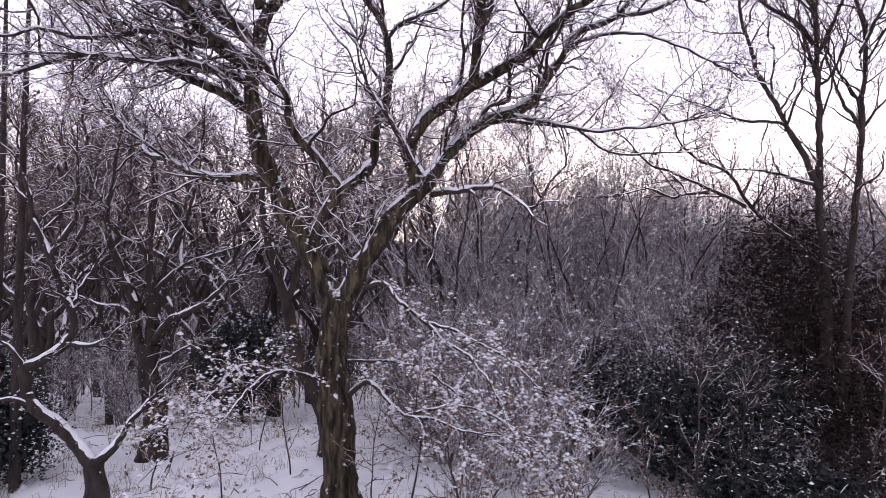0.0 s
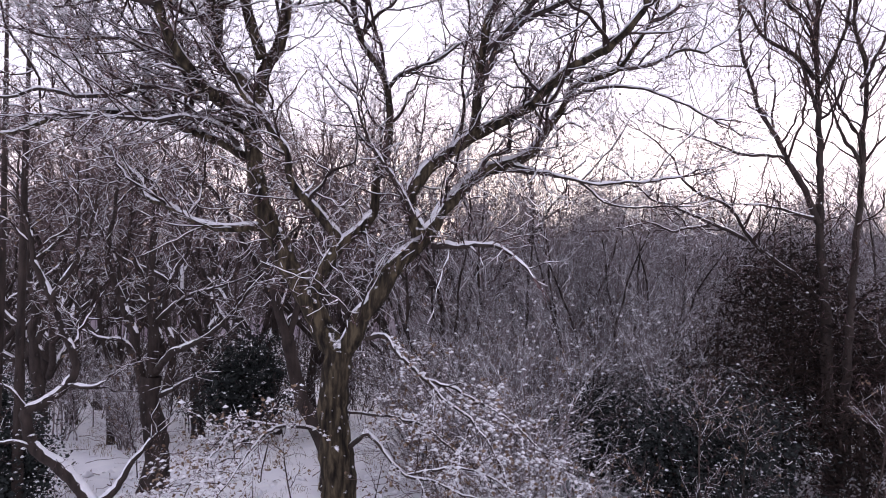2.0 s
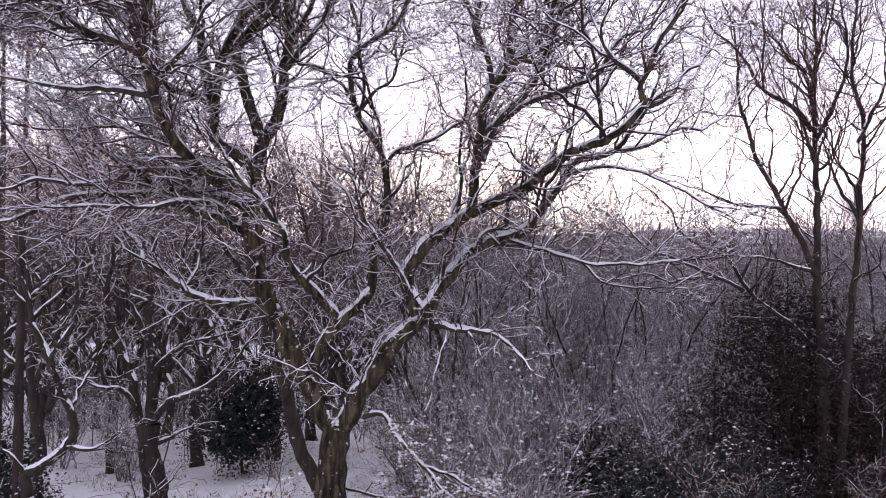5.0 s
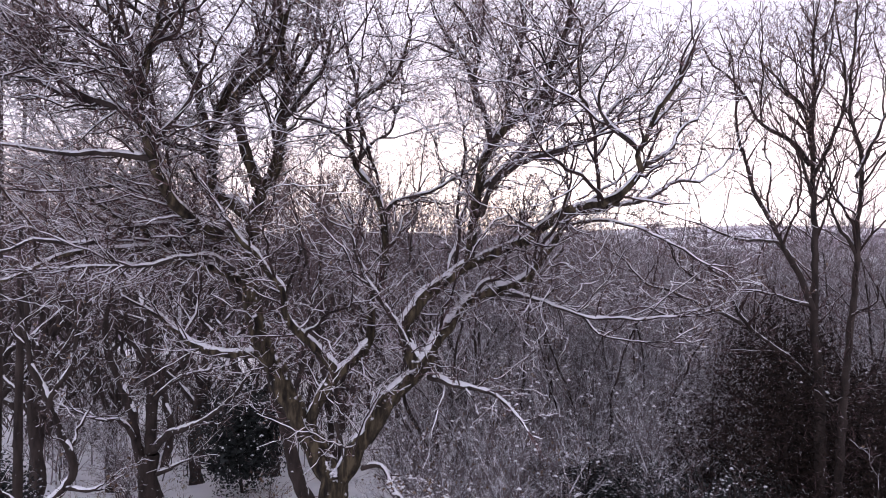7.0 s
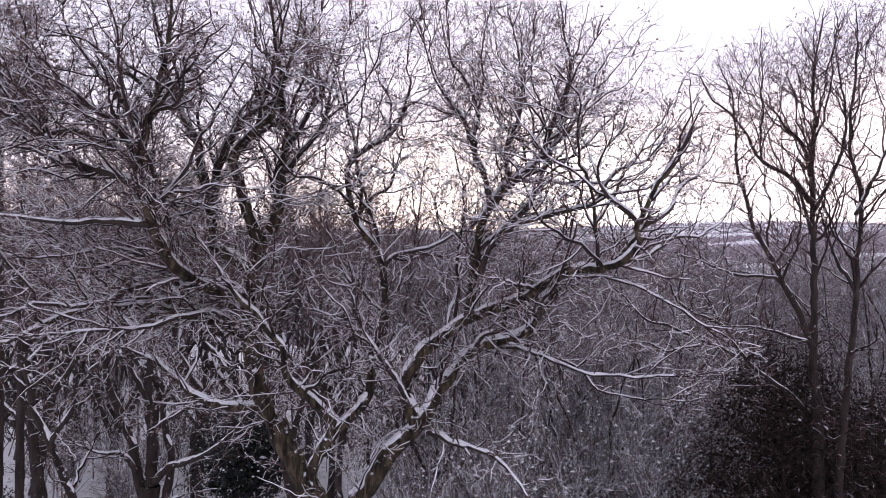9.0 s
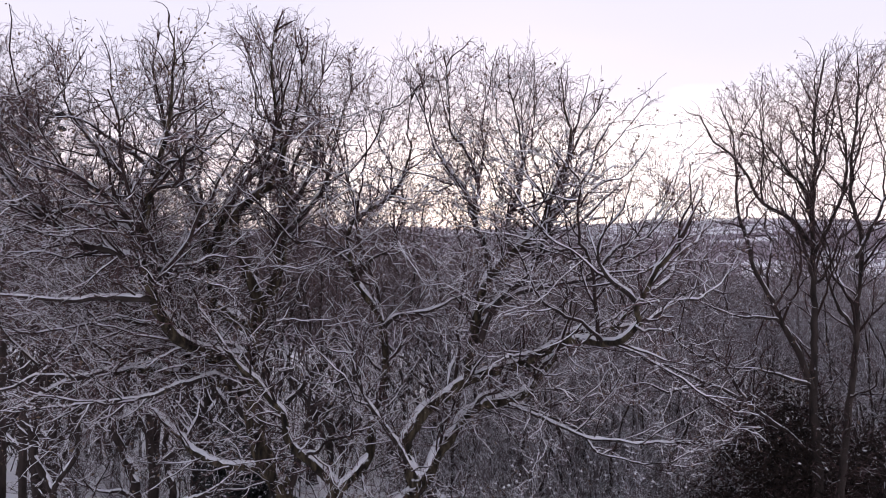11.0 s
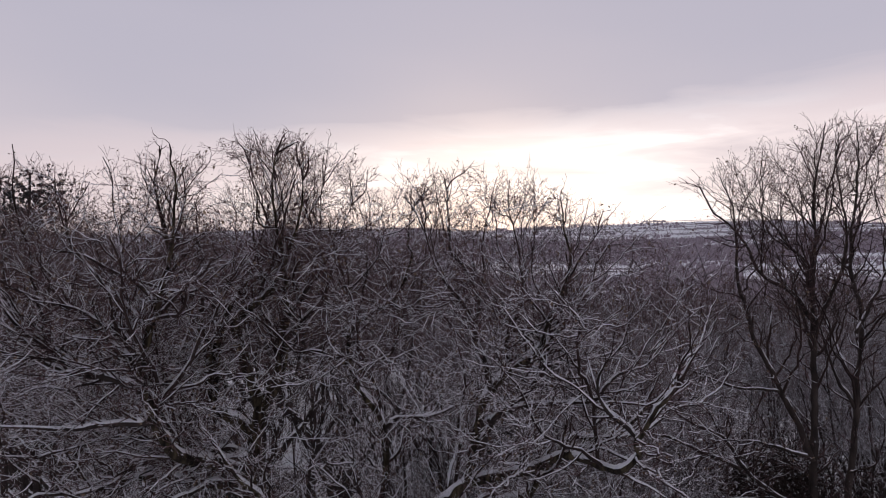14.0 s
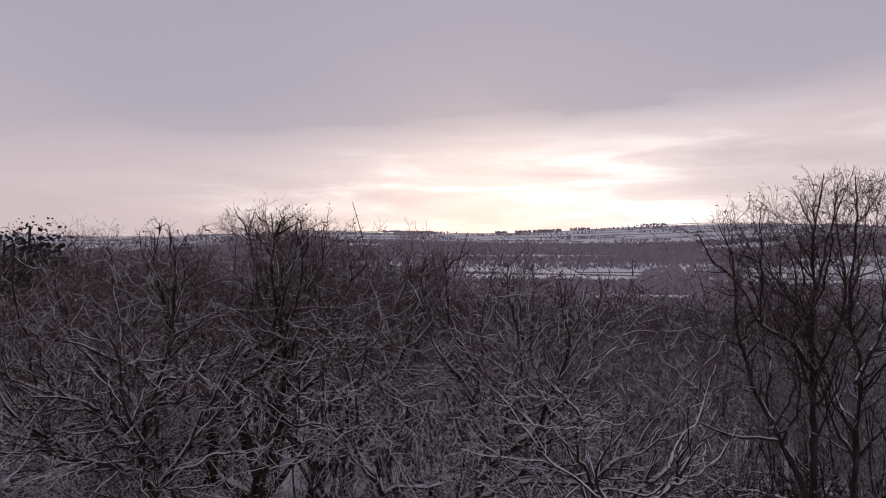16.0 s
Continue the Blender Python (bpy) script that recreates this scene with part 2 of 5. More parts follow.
def spline(points, step):
    """A smooth line through control points (Catmull-Rom), cut into even steps; gives points and the way along, 0 to 1."""
    q = np.array([points[0]] + list(points) + [points[-1]], dtype=float)
    out = []
    for i in range(1, len(q) - 2):
        a, b_, c, d = q[i - 1], q[i], q[i + 1], q[i + 2]
        n = max(1, int(round(np.linalg.norm(c - b_) / step)))
        for j in range(n):
            s = j / n
            out.append(0.5 * (2 * b_ + (c - a) * s + (2 * a - 5 * b_ + 4 * c - d) * s * s + (3 * b_ - a - 3 * c + d) * s ** 3))
    out.append(q[-1])
    out = np.array(out)
    d = np.concatenate([[0], np.cumsum(np.linalg.norm(np.diff(out, axis=0), axis=1))])
    return out, d / d[-1], d[-1]


def unit(v):
    n = math.sqrt(v[0] * v[0] + v[1] * v[1] + v[2] * v[2]) + 1e-9
    return (v[0] / n, v[1] / n, v[2] / n)


def aside(rng, d, angle):
    """A direction that leaves d at an angle, to a random side."""
    g = rng.gauss
    r = (g(0, 1), g(0, 1), g(0, 1))
    k = r[0] * d[0] + r[1] * d[1] + r[2] * d[2]
    r = unit((r[0] - k * d[0], r[1] - k * d[1], r[2] - k * d[2]))
    c, s = math.cos(angle), math.sin(angle)
    return (c * d[0] + s * r[0], c * d[1] + s * r[1], c * d[2] + s * r[2])


def sprout(out, rng, p, d, length, r, level, st):
    """One twig or branch with its own side twigs, added to out[level]. st: the habit of the tree."""
    n = ((0, 2, 4, 7, 12, 15), (0, 2, 3, 5, 7, 9), (0, 1, 3, 4, 6, 8))[st.get("coarse", 0)][level]
    r = min(r, (0, 0.0062, 0.0105, 0.017, 0.027, 0.04)[level] * st.get("stout", 1.0))
    wob, lift = st["wob"] * (0.8 if level > 2 else 1.0), st["lift"]
    if p[2] > st.get("high", 99):
        lift = lift + 0.02
    roof = st.get("roof")
    if roof:
        cap = roof(p[0]) + (rng.gauss(-0.05, 0.2) if level < 3 else rng.uniform(-0.6, -0.2)) - 0.3 * max(0.0, 9.2 - p[1])
        rise = max(0.05, d[2] + 0.3 * lift * n) * length
        if p[2] > cap:
            return
        short = min(1.0, max(0.25, (roof(p[0]) - p[2]) / rise))
        length, r = length * short, r * short
    pts, rad = [p], [r]
    step, whole = length / n, n
    g = rng.gauss
    tip = max(st["tip"], r * 0.28)
    d0 = d
    for i in range(n):
        d0 = (d0[0], d0[1], d0[2] + lift)
        d = unit((0.5 * d[0] + 0.5 * d0[0] + g(0, wob), 0.5 * d[1] + 0.5 * d0[1] + g(0, wob), 0.5 * d[2] + 0.5 * d0[2] + g(0, wob)))
        s = step * rng.uniform(0.7, 1.3)
        p = (p[0] + d[0] * s, p[1] + d[1] * s, p[2] + d[2] * s)
        pts.append(p)
        if roof and i > 0 and p[2] > cap:
            rad.append(tip)
            n = i + 1
            break
        rad.append(r + (tip - r) * ((i + 1) / n) ** 0.85)
    out[level].append((pts, rad))
    if level > 1:
        cnt = st["count"][level] * (st.get("brush", 1.0) if level < 4 and p[2] > st.get("high", 99) + 1 else 1.0)
        cnt = int(cnt * rng.uniform(0.7, 1.3) * min(1.6, length / st["len"][level]) * n / whole + rng.random())
        for c in range(cnt):
            f = st["bare"] + (1 - st["bare"]) * (c + rng.random()) / cnt
            x = f * n
            i = min(n - 1, int(x))
            s = x - i
            a, b_ = pts[i], pts[i + 1]
            q = (a[0] + (b_[0] - a[0]) * s, a[1] + (b_[1] - a[1]) * s, a[2] + (b_[2] - a[2]) * s)
            dd = unit((b_[0] - a[0], b_[1] - a[1], b_[2] - a[2]))
            dd = aside(rng, dd, radians(rng.uniform(*st["angle"])))
            sprout(out, rng, q, dd, st["len"][level - 1] * rng.uniform(0.5, 1.35) * (1.15 - 0.5 * f), max(st["tip"] * 1.3, rad[i] * rng.uniform(0.5, 0.75)), level - 1, st)


def snow_depths(rng, polys, depth, high, gaps=0.22, lump=4.0):
    """How deep the snow lies along each line: lumpy, broken by gaps, thinner on the wind-swept tops."""
    out = []
    for pts, rad in polys:
        thick = rad[0] > 0.03
        k = rng.uniform(0.75, 1.15) if thick else rng.uniform(0.35, 1.25)
        row = []
        for i, (q, r) in enumerate(zip(pts, rad)):
            n1 = 0.5 + 0.75 * noise.noise((q[0] * lump, q[1] * lump, q[2] * lump))
            if n1 < gaps or (thick and i < 2):
                row.append(0.0)
                continue
            w = min(1.0, max(0.2, (high - q[2]) / 4.5))
            row.append(depth * k * rng.uniform(0.7, 1.2) * w * (0.45 + 0.75 * n1) * min(1.0, 0.22 + r / 0.055))
        out.append(row)
    return out


def leaf_arrays(rng, places, size, droop=0.6, clump=1, wide=1.0):
    """Curled leaves, two bent quads each, at the given places."""
    V, Fc = [], []
    for q in places:
        for _ in range(clump):
            s = size * rng.uniform(0.6, 1.3)
            d = unit((rng.gauss(0, 1), rng.gauss(0, 1), rng.gauss(-droop, 0.6)))
            e = aside(rng, d, math.pi / 2)
            f = (d[1] * e[2] - d[2] * e[1], d[2] * e[0] - d[0] * e[2], d[0] * e[1] - d[1] * e[0])
            o = (q[0] + rng.gauss(0, size * 0.5), q[1] + rng.gauss(0, size * 0.5), q[2] + rng.gauss(0, size * 0.5))
            b0 = len(V)
            for u, w, k in ((0, -0.12, 0), (0, 0.12, 0), (0.5, -0.32, 0.18), (0.5, 0.32, 0.18), (1, -0.08, 0), (1, 0.08, 0)):
                V.append(tuple(o[i] + s * (u * d[i] + w * wide * e[i] + k * f[i]) for i in range(3)))
            Fc.append((b0, b0 + 1, b0 + 3, b0 + 2))
            Fc.append((b0 + 2, b0 + 3, b0 + 5, b0 + 4))
    return np.array(V), np.array(Fc)


def clump_arrays(rng, places, size):
    """Small uneven lumps of snow (squashed octahedra) at the given places."""
    V, Fc = [], []
    for q in places:
        s = size * rng.choice((0.5, 0.7, 0.9, 1.2, 1.8)) * rng.uniform(0.7, 1.3)
        a, b_, c = s * rng.uniform(0.7, 1.4), s * rng.uniform(0.7, 1.4), s * rng.uniform(0.5, 0.9)
        k = rng.uniform(0, 6.28)
        ca, sa = math.cos(k), math.sin(k)
        b0 = len(V)
        for x, y, z in ((a, 0, 0), (0, b_, 0), (-a, 0, 0), (0, -b_, 0), (0, 0, c), (0, 0, -0.4 * c)):
            V.append((q[0] + x * ca - y * sa, q[1] + x * sa + y * ca, q[2] + z + rng.uniform(-0.2, 0.2) * s))
        for i in range(4):
            j = (i + 1) % 4
            Fc.append((b0 + i, b0 + j, b0 + 4))
            Fc.append((b0 + j, b0 + i, b0 + 5))
    return np.array(V), np.array(Fc)


def ground_z(x, y):
    """The hillside under the wood, the valley, and the far side that rises to the skyline."""
    prof_y = (-60, 0, 10, 16, 25, 60, 150, 300, 500, 700, 1000, 1300, 1800, 2300, 3000, 3600, 4600)
    prof_z = (9.0, 0.8, -0.48, -1.25, -2.6, -7.2, -15, -23, -29, -34, -31, -16, 30, 90, 165, 150, 60)
    z = np.interp(y, prof_y, prof_z)
    far = np.clip((y - 900) / 1600, 0, 1)
    z = z + far * (0.025 * np.clip(x, -1200, 1800) - 27 + 14 * np.sin(x / 330 + y / 700))
    z = z + 0.05 * np.clip(x + 3, -9, 0) - 0.42 * np.exp(-((x + 7.2) ** 2 + (y - 11.2) ** 2) / 5.0)
    return z + 0.10 * np.sin(x * 0.9 + 1.3) * np.sin(y * 0.7) + 0.05 * np.sin(x * 2.3 + y * 1.1)


class Plant:
    """A tree or bush under one empty: collects limbs and twigs, then makes its meshes."""

    def __init__(self, name, seed, base, label, category="tree", group="", whole=None):
        self.ob = whole or tagged(new(name), label, category, group)
        self.base = Vector(base)
        self.ob.location = self.base
        self.rng = random.Random(seed)
        self.levels = {i: [] for i in range(0, 6)}
        self.habit = None
        self.thick = []
        self.bark = BARK_DARK
        self.crest = 12.6     # height at which the limbs have thinned out

    def local(self, v):
        return np.asarray(v) - np.array(self.base)


HABIT = dict(wob=0.28, lift=0.02, tip=0.0018, bare=0.12, angle=(32, 74), count=(0, 0, 3.2, 4.4, 5.5, 6), len=(0, 0.15, 0.38, 0.85, 1.7, 2.6), high=8.3, space=0.24)
DROOP = dict(HABIT, lift=-0.10, wob=0.25, high=99, space=0.10, stout=0.6, count=(0, 0, 4, 4, 6, 7), angle=(25, 60), len=(0, 0.2, 0.45, 0.8, 1.2, 2))


def trunk(tree, r0, r1, *points):
    rng = tree.rng
    p0 = points[0]
    gz = float(ground_z(p0[0], p0[1]))
    pts = [(p0[0], p0[1], gz - 0.25)] + ([p0] if p0[2] > gz + 0.3 else []) + list(points[1:])
    q, f, _ = spline(pts, 0.12)
    rad = r0 + (r1 - r0) * f + r0 * 0.38 * np.exp(-np.maximum(q[:, 2] - gz, 0) / 0.22)
    rad *= 1 + 0.05 * np.array([noise.noise((a * 2.0, 0, r0 * 40)) for a in q[:, 2]])
    add_wood(tree, "trunk", q, rad, 20, tree.bark)


def add_wood(tree, name, q, rad, sides, mat, parent=None):
    v, fc = tube_arrays([(q, rad)], sides)
    # knots and furrows
    c = np.repeat(q, sides, axis=0)
    off = v - c
    k = np.array([noise.noise(Vector(a) * 4.0) * 0.20 + noise.noise(Vector(a) * 15.0) * 0.10 for a in v])
    v = c + off * (1 + k)[:, None]
    ob = mesh_object(name, tree.local(v), fc, mat, tree.ob)
    tree.thick.append((q, rad))
    return ob


def limb(tree, r0, r1, *points, twigs=True, level=4, habit=None):
    """A main limb through its bends, with the branches that leave it."""
    rng = tree.rng
    q, f, length = spline(points, 0.10)
    k = r0 * 11 + points[0][0]
    amp = 0.04 + 0.2 * r1
    for i in range(len(q)):
        nv = noise.noise_vector((q[i][0] * 2.2 + k, q[i][1] * 2.2, q[i][2] * 2.2))
        n2 = noise.noise_vector((q[i][0] * 6.5, q[i][1] * 6.5 + k, q[i][2] * 6.5))
        q[i] += (np.array(nv) * amp + np.array(n2) * 0.022) * min(1, f[i] * 6)
    rad = r0 + (r1 - r0) * f ** 0.95
    roof = tree.habit.get("roof") if tree.habit else None
    over = [i for i in range(len(q)) if roof and q[i][2] > roof(q[i][0]) - 0.2]
    if over and over[0] > 8:
        q, rad = q[:over[0]], np.minimum(rad[:over[0]], r1 + 0.004 * np.arange(over[0], 0, -1))
    rad = rad * np.clip((tree.crest - q[:, 2]) / 3.2, 0.3, 1.0)
    if habit is DROOP:
        rad = rad * 0.8
    add_wood(tree, "limb", q, rad, 10 if r0 > 0.05 else 7, tree.bark if r0 > 0.06 else BARK_DARK)
    if not twigs:
        return
    st = habit or tree.habit
    cnt = int(length / st.get("space", 0.28))
    for c in range(cnt):
        x = 0.12 + 0.88 * (c + rng.random()) / cnt
        if x < 0.45 and rng.random() < st.get("sparse", 0.35):
            continue
        i = min(len(q) - 2, int(x * (len(q) - 1)))
        if q[i][2] < st.get("clean", -99) and rng.random() < 0.75:
            continue
        if st.get("roof") and q[i][2] > st["roof"](q[i][0]) - 0.3 and rng.random() < 0.7:
            continue
        if q[i][0] > st.get("open_side", 99) and q[i][2] < 7.5 and rng.random() < 0.4:
            continue
        d = unit(q[i + 1] - q[i])
        d = aside(rng, d, radians(rng.uniform(32, 75)))
        d = unit((d[0], d[1], d[2] + 0.25))
        if st.get("fan") and q[i][2] > 6.0 and x > 0.2 and rng.random() < st["fan"]:
            up = unit((d[0] * 0.8, d[1] * 0.8, d[2] * 0.6 + 0.9))
            L = min(3.2, (st["roof"](q[i][0]) - q[i][2]) * rng.uniform(0.6, 1.0))
            if L > 0.8:
                sprout(tree.levels, rng, tuple(q[i]), up, L, min(0.034, rad[i] * 0.65), 5 if L > 1.9 else 4, st)
                continue
        k = rng.random()
        if habit is DROOP:
            k += 0.25
        lv = level + 1 if k < 0.02 and x > 0.3 and level == 4 and habit is None else level if k < 0.17 and x > 0.25 and habit is None else level - 1 if k < 0.7 else level - 2
        if rad[i] > 0.09 and rng.random() < 0.5:
            lv = level - 2
        sprout(tree.levels, rng, tuple(q[i]), d, st["len"][lv] * rng.uniform(0.55, 1.4), min(0.04, rad[i] * 0.6), lv, st)
    if st.get("dense"):
        x0, x1, z0, z1, chance = st["dense"]
        for i in range(3, len(q) - 1):
            if x0 < q[i][0] < x1 and z0 < q[i][2] < z1 and rng.random() < chance:
                sprout(tree.levels, rng, tuple(q[i]), aside(rng, unit(q[i + 1] - q[i]), radians(rng.uniform(35, 85))), rng.uniform(0.5, 1.3), 0.012, 3, st)
    if st.get("shoots"):
        for i in range(len(q) - 1):
            if 8.8 < q[i][2] < st["roof"](q[i][0]) - 0.7 and rng.random() < st["shoots"]:
                up = unit((rng.gauss(0, .45), rng.gauss(0, .45), 1.0))
                sprout(tree.levels, rng, tuple(q[i]), up, rng.uniform(0.35, 1.1), 0.010, 3, st)
    d = unit(q[-1] - q[-2])
    for _ in range(3):
        sprout(tree.levels, rng, tuple(q[-1]), unit((d[0] + rng.gauss(0, .3), d[1] + rng.gauss(0, .3), d[2] + 0.2)), st["len"][level - 1] * rng.uniform(0.7, 1.2), r1, level - 1, st)


def dress(tree, depth=0.022, cling=0.3, high=12.5, leaves=0, leaf_size=0.07, leaf_top=99, lumps=0, lump_top=99, lump_size=0.02, fine=3, snow=True, dusted=1.0, bare_top=99, wood=None, laden=1.0):
    """The twigs, the snow on limbs and twigs, and the withered leaves of a plant, from all that was collected."""
    rng = tree.rng
    roof = tree.habit.get("roof") if tree.habit else None
    if roof:
        def dome(p):
            return roof(p[0]) - 0.3 * max(0.0, 9.2 - p[1])
        tree.levels[1] = [b_ for b_ in tree.levels[1] if b_[0][-1][2] < dome(b_[0][-1]) + 0.4 and math.dist(b_[0][0], b_[0][-1]) < 0.6]
        for i in (2, 3, 4, 5):
            for j, (pts, rad) in enumerate(tree.levels[i]):
                n = next((m for m, p in enumerate(pts) if m > 1 and p[2] > dome(p) + 0.2), len(pts))
                a_, b_ = Vector(pts[n - 2]), Vector(pts[n - 1])
                while b_.z > max(a_.z, dome(b_)) + 0.2:
                    b_ = a_.lerp(b_, 0.8)
                tree.levels[i][j] = (list(pts[:n - 1]) + [tuple(b_)], rad[:n])
    thin = [b_ for i in (1, 2) for b_ in tree.levels[i]]
    mid = [b_ for i in (3, 4, 5) for b_ in tree.levels[i]]
    tree.top = max(b_[0][-1][2] for b_ in thin)
    if mid:
        v, fc = tube_arrays(mid, 5)
        mesh_object("branchwork", tree.local(v), fc, BRANCH if wood in (None, DUSTED) else wood, tree.ob, kind="stuff")
    if thin:
        v, fc = tube_arrays(thin, fine)
        mesh_object("crown", tree.local(v), fc, wood or TWIG, tree.ob, kind="stuff", smooth=False)
    if snow:
        big = [(q, r) for q, r in tree.thick if r[0] < 0.21]
        sv, sf, base = [], [], 0
        some = [b_ for b_ in thin if rng.random() < dusted * min(1.0, max(0.2, (bare_top - b_[0][0][2]) / 3.0))]
        stout = [b_ for b_ in mid if rng.random() < laden * min(1.0, max(0.25, (bare_top + 1.5 - b_[0][0][2]) / 3.0))]
        side = tree.habit.get("open_side") if tree.habit else None
        if side:
            some, stout = ([b_ for b_ in g if b_[0][0][0] < side + 0.8 or rng.random() < 0.6] for g in (some, stout))
        for polys, sides, dep, cl, gaps, lump in ((big, 7, depth * 1.2, cling, 0.1, 3.2), (stout, 4, depth * 1.05, 0.2, 0.36, 5.0), (some, 3, depth * 0.75, 0.15, 0.4, 9.0)):
            if polys:
                v, fc = tube_arrays(polys, sides, snow_depths(rng, polys, dep, high, gaps, lump), cl, 1.0 if sides == 7 else 0.9)
                if sides == 7:
                    v = v + np.array([noise.noise_vector(Vector(a_) * 9.0) for a_ in v]) * 0.014
                sv.append(v)
                sf.append(fc + base)
                base += len(v)
        mesh_object("snow_cover", tree.local(np.concatenate(sv)), np.concatenate(sf), SNOW, tree.ob, "fresh snow lying along the branches", kind="stuff")
    ends = [b_[0][-1] for b_ in thin if b_[0][-1][2] < leaf_top]
    if leaves and ends:
        v, fc = leaf_arrays(rng, [rng.choice(ends) for _ in range(leaves)], leaf_size)
        mesh_object("foliage", tree.local(v), fc, LEAF, tree.ob, "few curled brown leaves still hanging", kind="stuff", smooth=False)
    if lumps and ends:
        spots = [rng.choice(rng.choice(thin)[0][:-1]) for _ in range(lumps)] if lump_size < 0.02 else [rng.choice(ends) for _ in range(lumps)]
        v, fc = clump_arrays(rng, [q for q in spots if q[2] < lump_top], lump_size)
        mesh_object("clumped_snow", tree.local(v), fc, SNOW, tree.ob, kind="stuff")


def wild_tree(name, seed, height, r, label, stems=4, spread=0.35, twiggy=1.0, group="trees of the wood", leaves=0, snow=0.02, fork=0.28, wood=None, crook=0.2, clean=0.2, fine=False):
    """A grown tree at the origin: trunk, forking crooked stems, branches and twigs."""
    tr = Plant(name, seed, (0, 0, 0), label, "tree", group)
    rng = tr.rng
    h0 = height * fork * rng.uniform(0.8, 1.2)
    tp = [(0, 0, -0.4), (rng.gauss(0, .08), rng.gauss(0, .08), h0 * 0.5), (rng.gauss(0, .2), rng.gauss(0, .2), h0)]
    q, f, _ = spline(tp, 0.3)
    add_wood(tr, "trunk", q, r * (1 - 0.25 * f) + r * 0.5 * np.exp(-np.maximum(q[:, 2], 0) / 0.2), 10, BARK_DARK)
    st = dict(HABIT, wob=0.25, lift=0.035, tip=0.004, stout=1.4, coarse=2, bare=0.18, count=(0, 0, 2.4 * twiggy, 4.2 * twiggy, 4.5, 5), len=(0, 0.3, 0.7, 1.4, 2.2, 3.0), high=99, angle=(30, 66))
    if fine:
        st.update(wob=0.18, stout=1.0, tip=0.003, angle=(20, 46))
    top = q[-1]
    for s in range(stems):
        az = 6.283 * (s + rng.random() * 0.7) / stems
        p = np.array(top) + np.array((0, 0, -rng.random() * h0 * 0.35))
        L = (height - p[2]) * rng.uniform(0.8, 1.0)
        pts = [tuple(p)]
        d = np.array((math.cos(az) * spread * 2.2, math.sin(az) * spread * 2.2, 1.0))
        n = 8
        for i in range(n):
            d = d / np.linalg.norm(d)
            p = p + d * L / n
            pts.append(tuple(p))
            d = d + np.array((rng.gauss(0, crook), rng.gauss(0, crook), 0.16))
        q2, f2, _ = spline(pts, 0.25)
        for i in range(1, len(q2)):
            q2[i] += np.array(noise.noise_vector((q2[i][0] * 1.8 + s * 9, q2[i][1] * 1.8, q2[i][2] * 1.8))) * 0.3 * crook
        rr = r * 0.55 * rng.uniform(0.7, 1.0)
        rad = rr * (1 - f2) ** 0.8 + 0.010
        add_wood(tr, "limb", q2, rad, 6, BARK_DARK)
        cnt = int(L * 1.6 * twiggy)
        for c in range(cnt):
            x = clean + (1 - clean) * ((c + rng.random()) / cnt) ** 0.5
            i = min(len(q2) - 2, int(x * (len(q2) - 1)))
            d2 = aside(rng, unit(q2[i + 1] - q2[i]), radians(rng.uniform(28, 60)))
            lv = 4 if x < 0.75 and rng.random() < 0.3 else 3
            sprout(tr.levels, rng, tuple(q2[i]), unit((d2[0], d2[1], d2[2] + 0.15)), st["len"][lv] * rng.uniform(0.6, 1.3) * (1.2 - 0.4 * x), min(0.04, rad[i] * 0.6), lv, st)
        for _ in range(5):
            sprout(tr.levels, rng, tuple(q2[-1 - rng.randrange(4)]), unit((rng.gauss(0, .5), rng.gauss(0, .5), 0.8)), 1.3 * rng.uniform(0.6, 1.2), 0.012, 3, st)
    dress(tr, depth=snow * 0.85, cling=0.6, high=10.5, leaves=leaves, leaf_size=0.08, dusted=0.75, bare_top=6.5, laden=0.9, lumps=300, lump_size=0.016, lump_top=8.5, wood=wood or GREYTWIG)
    return tr


def wild_shrub(name, seed, height, label, stems=16, arch=0.0, leaves=0, lumps=0, snow=0.018, spread=0.5, group="bushes under the trees", reach=1.0):
    tr = Plant(name, seed, (0, 0, 0), label, "bush", group)
    rng = tr.rng
    st = dict(HABIT, wob=0.17, lift=0.03 - arch, tip=0.0022, stout=0.95, coarse=2, count=(0, 0, 2.4, 3.4, 8, 9), len=(0, 0.24, 0.5 * reach, 1.0 * reach, 1.8 * reach, 2.6), high=99, bare=0.15, angle=(20, 48))
    for s in range(stems):
        az = rng.uniform(0, 6.283)
        k = rng.uniform(0.1, 1) * spread
        p = (rng.gauss(0, .1 + .03 * height), rng.gauss(0, .1 + .03 * height), -0.15)
        sprout(tr.levels, rng, p, unit((math.cos(az) * k, math.sin(az) * k, 1)), height * rng.uniform(0.6, 1.1), 0.018 * height / 3 + 0.008, 4, st)
    dress(tr, depth=snow, high=height + 4, leaves=leaves, leaf_size=0.055, lumps=lumps, lump_size=0.019, dusted=0.35, bare_top=99, laden=0.35, wood=RIME)
    return tr


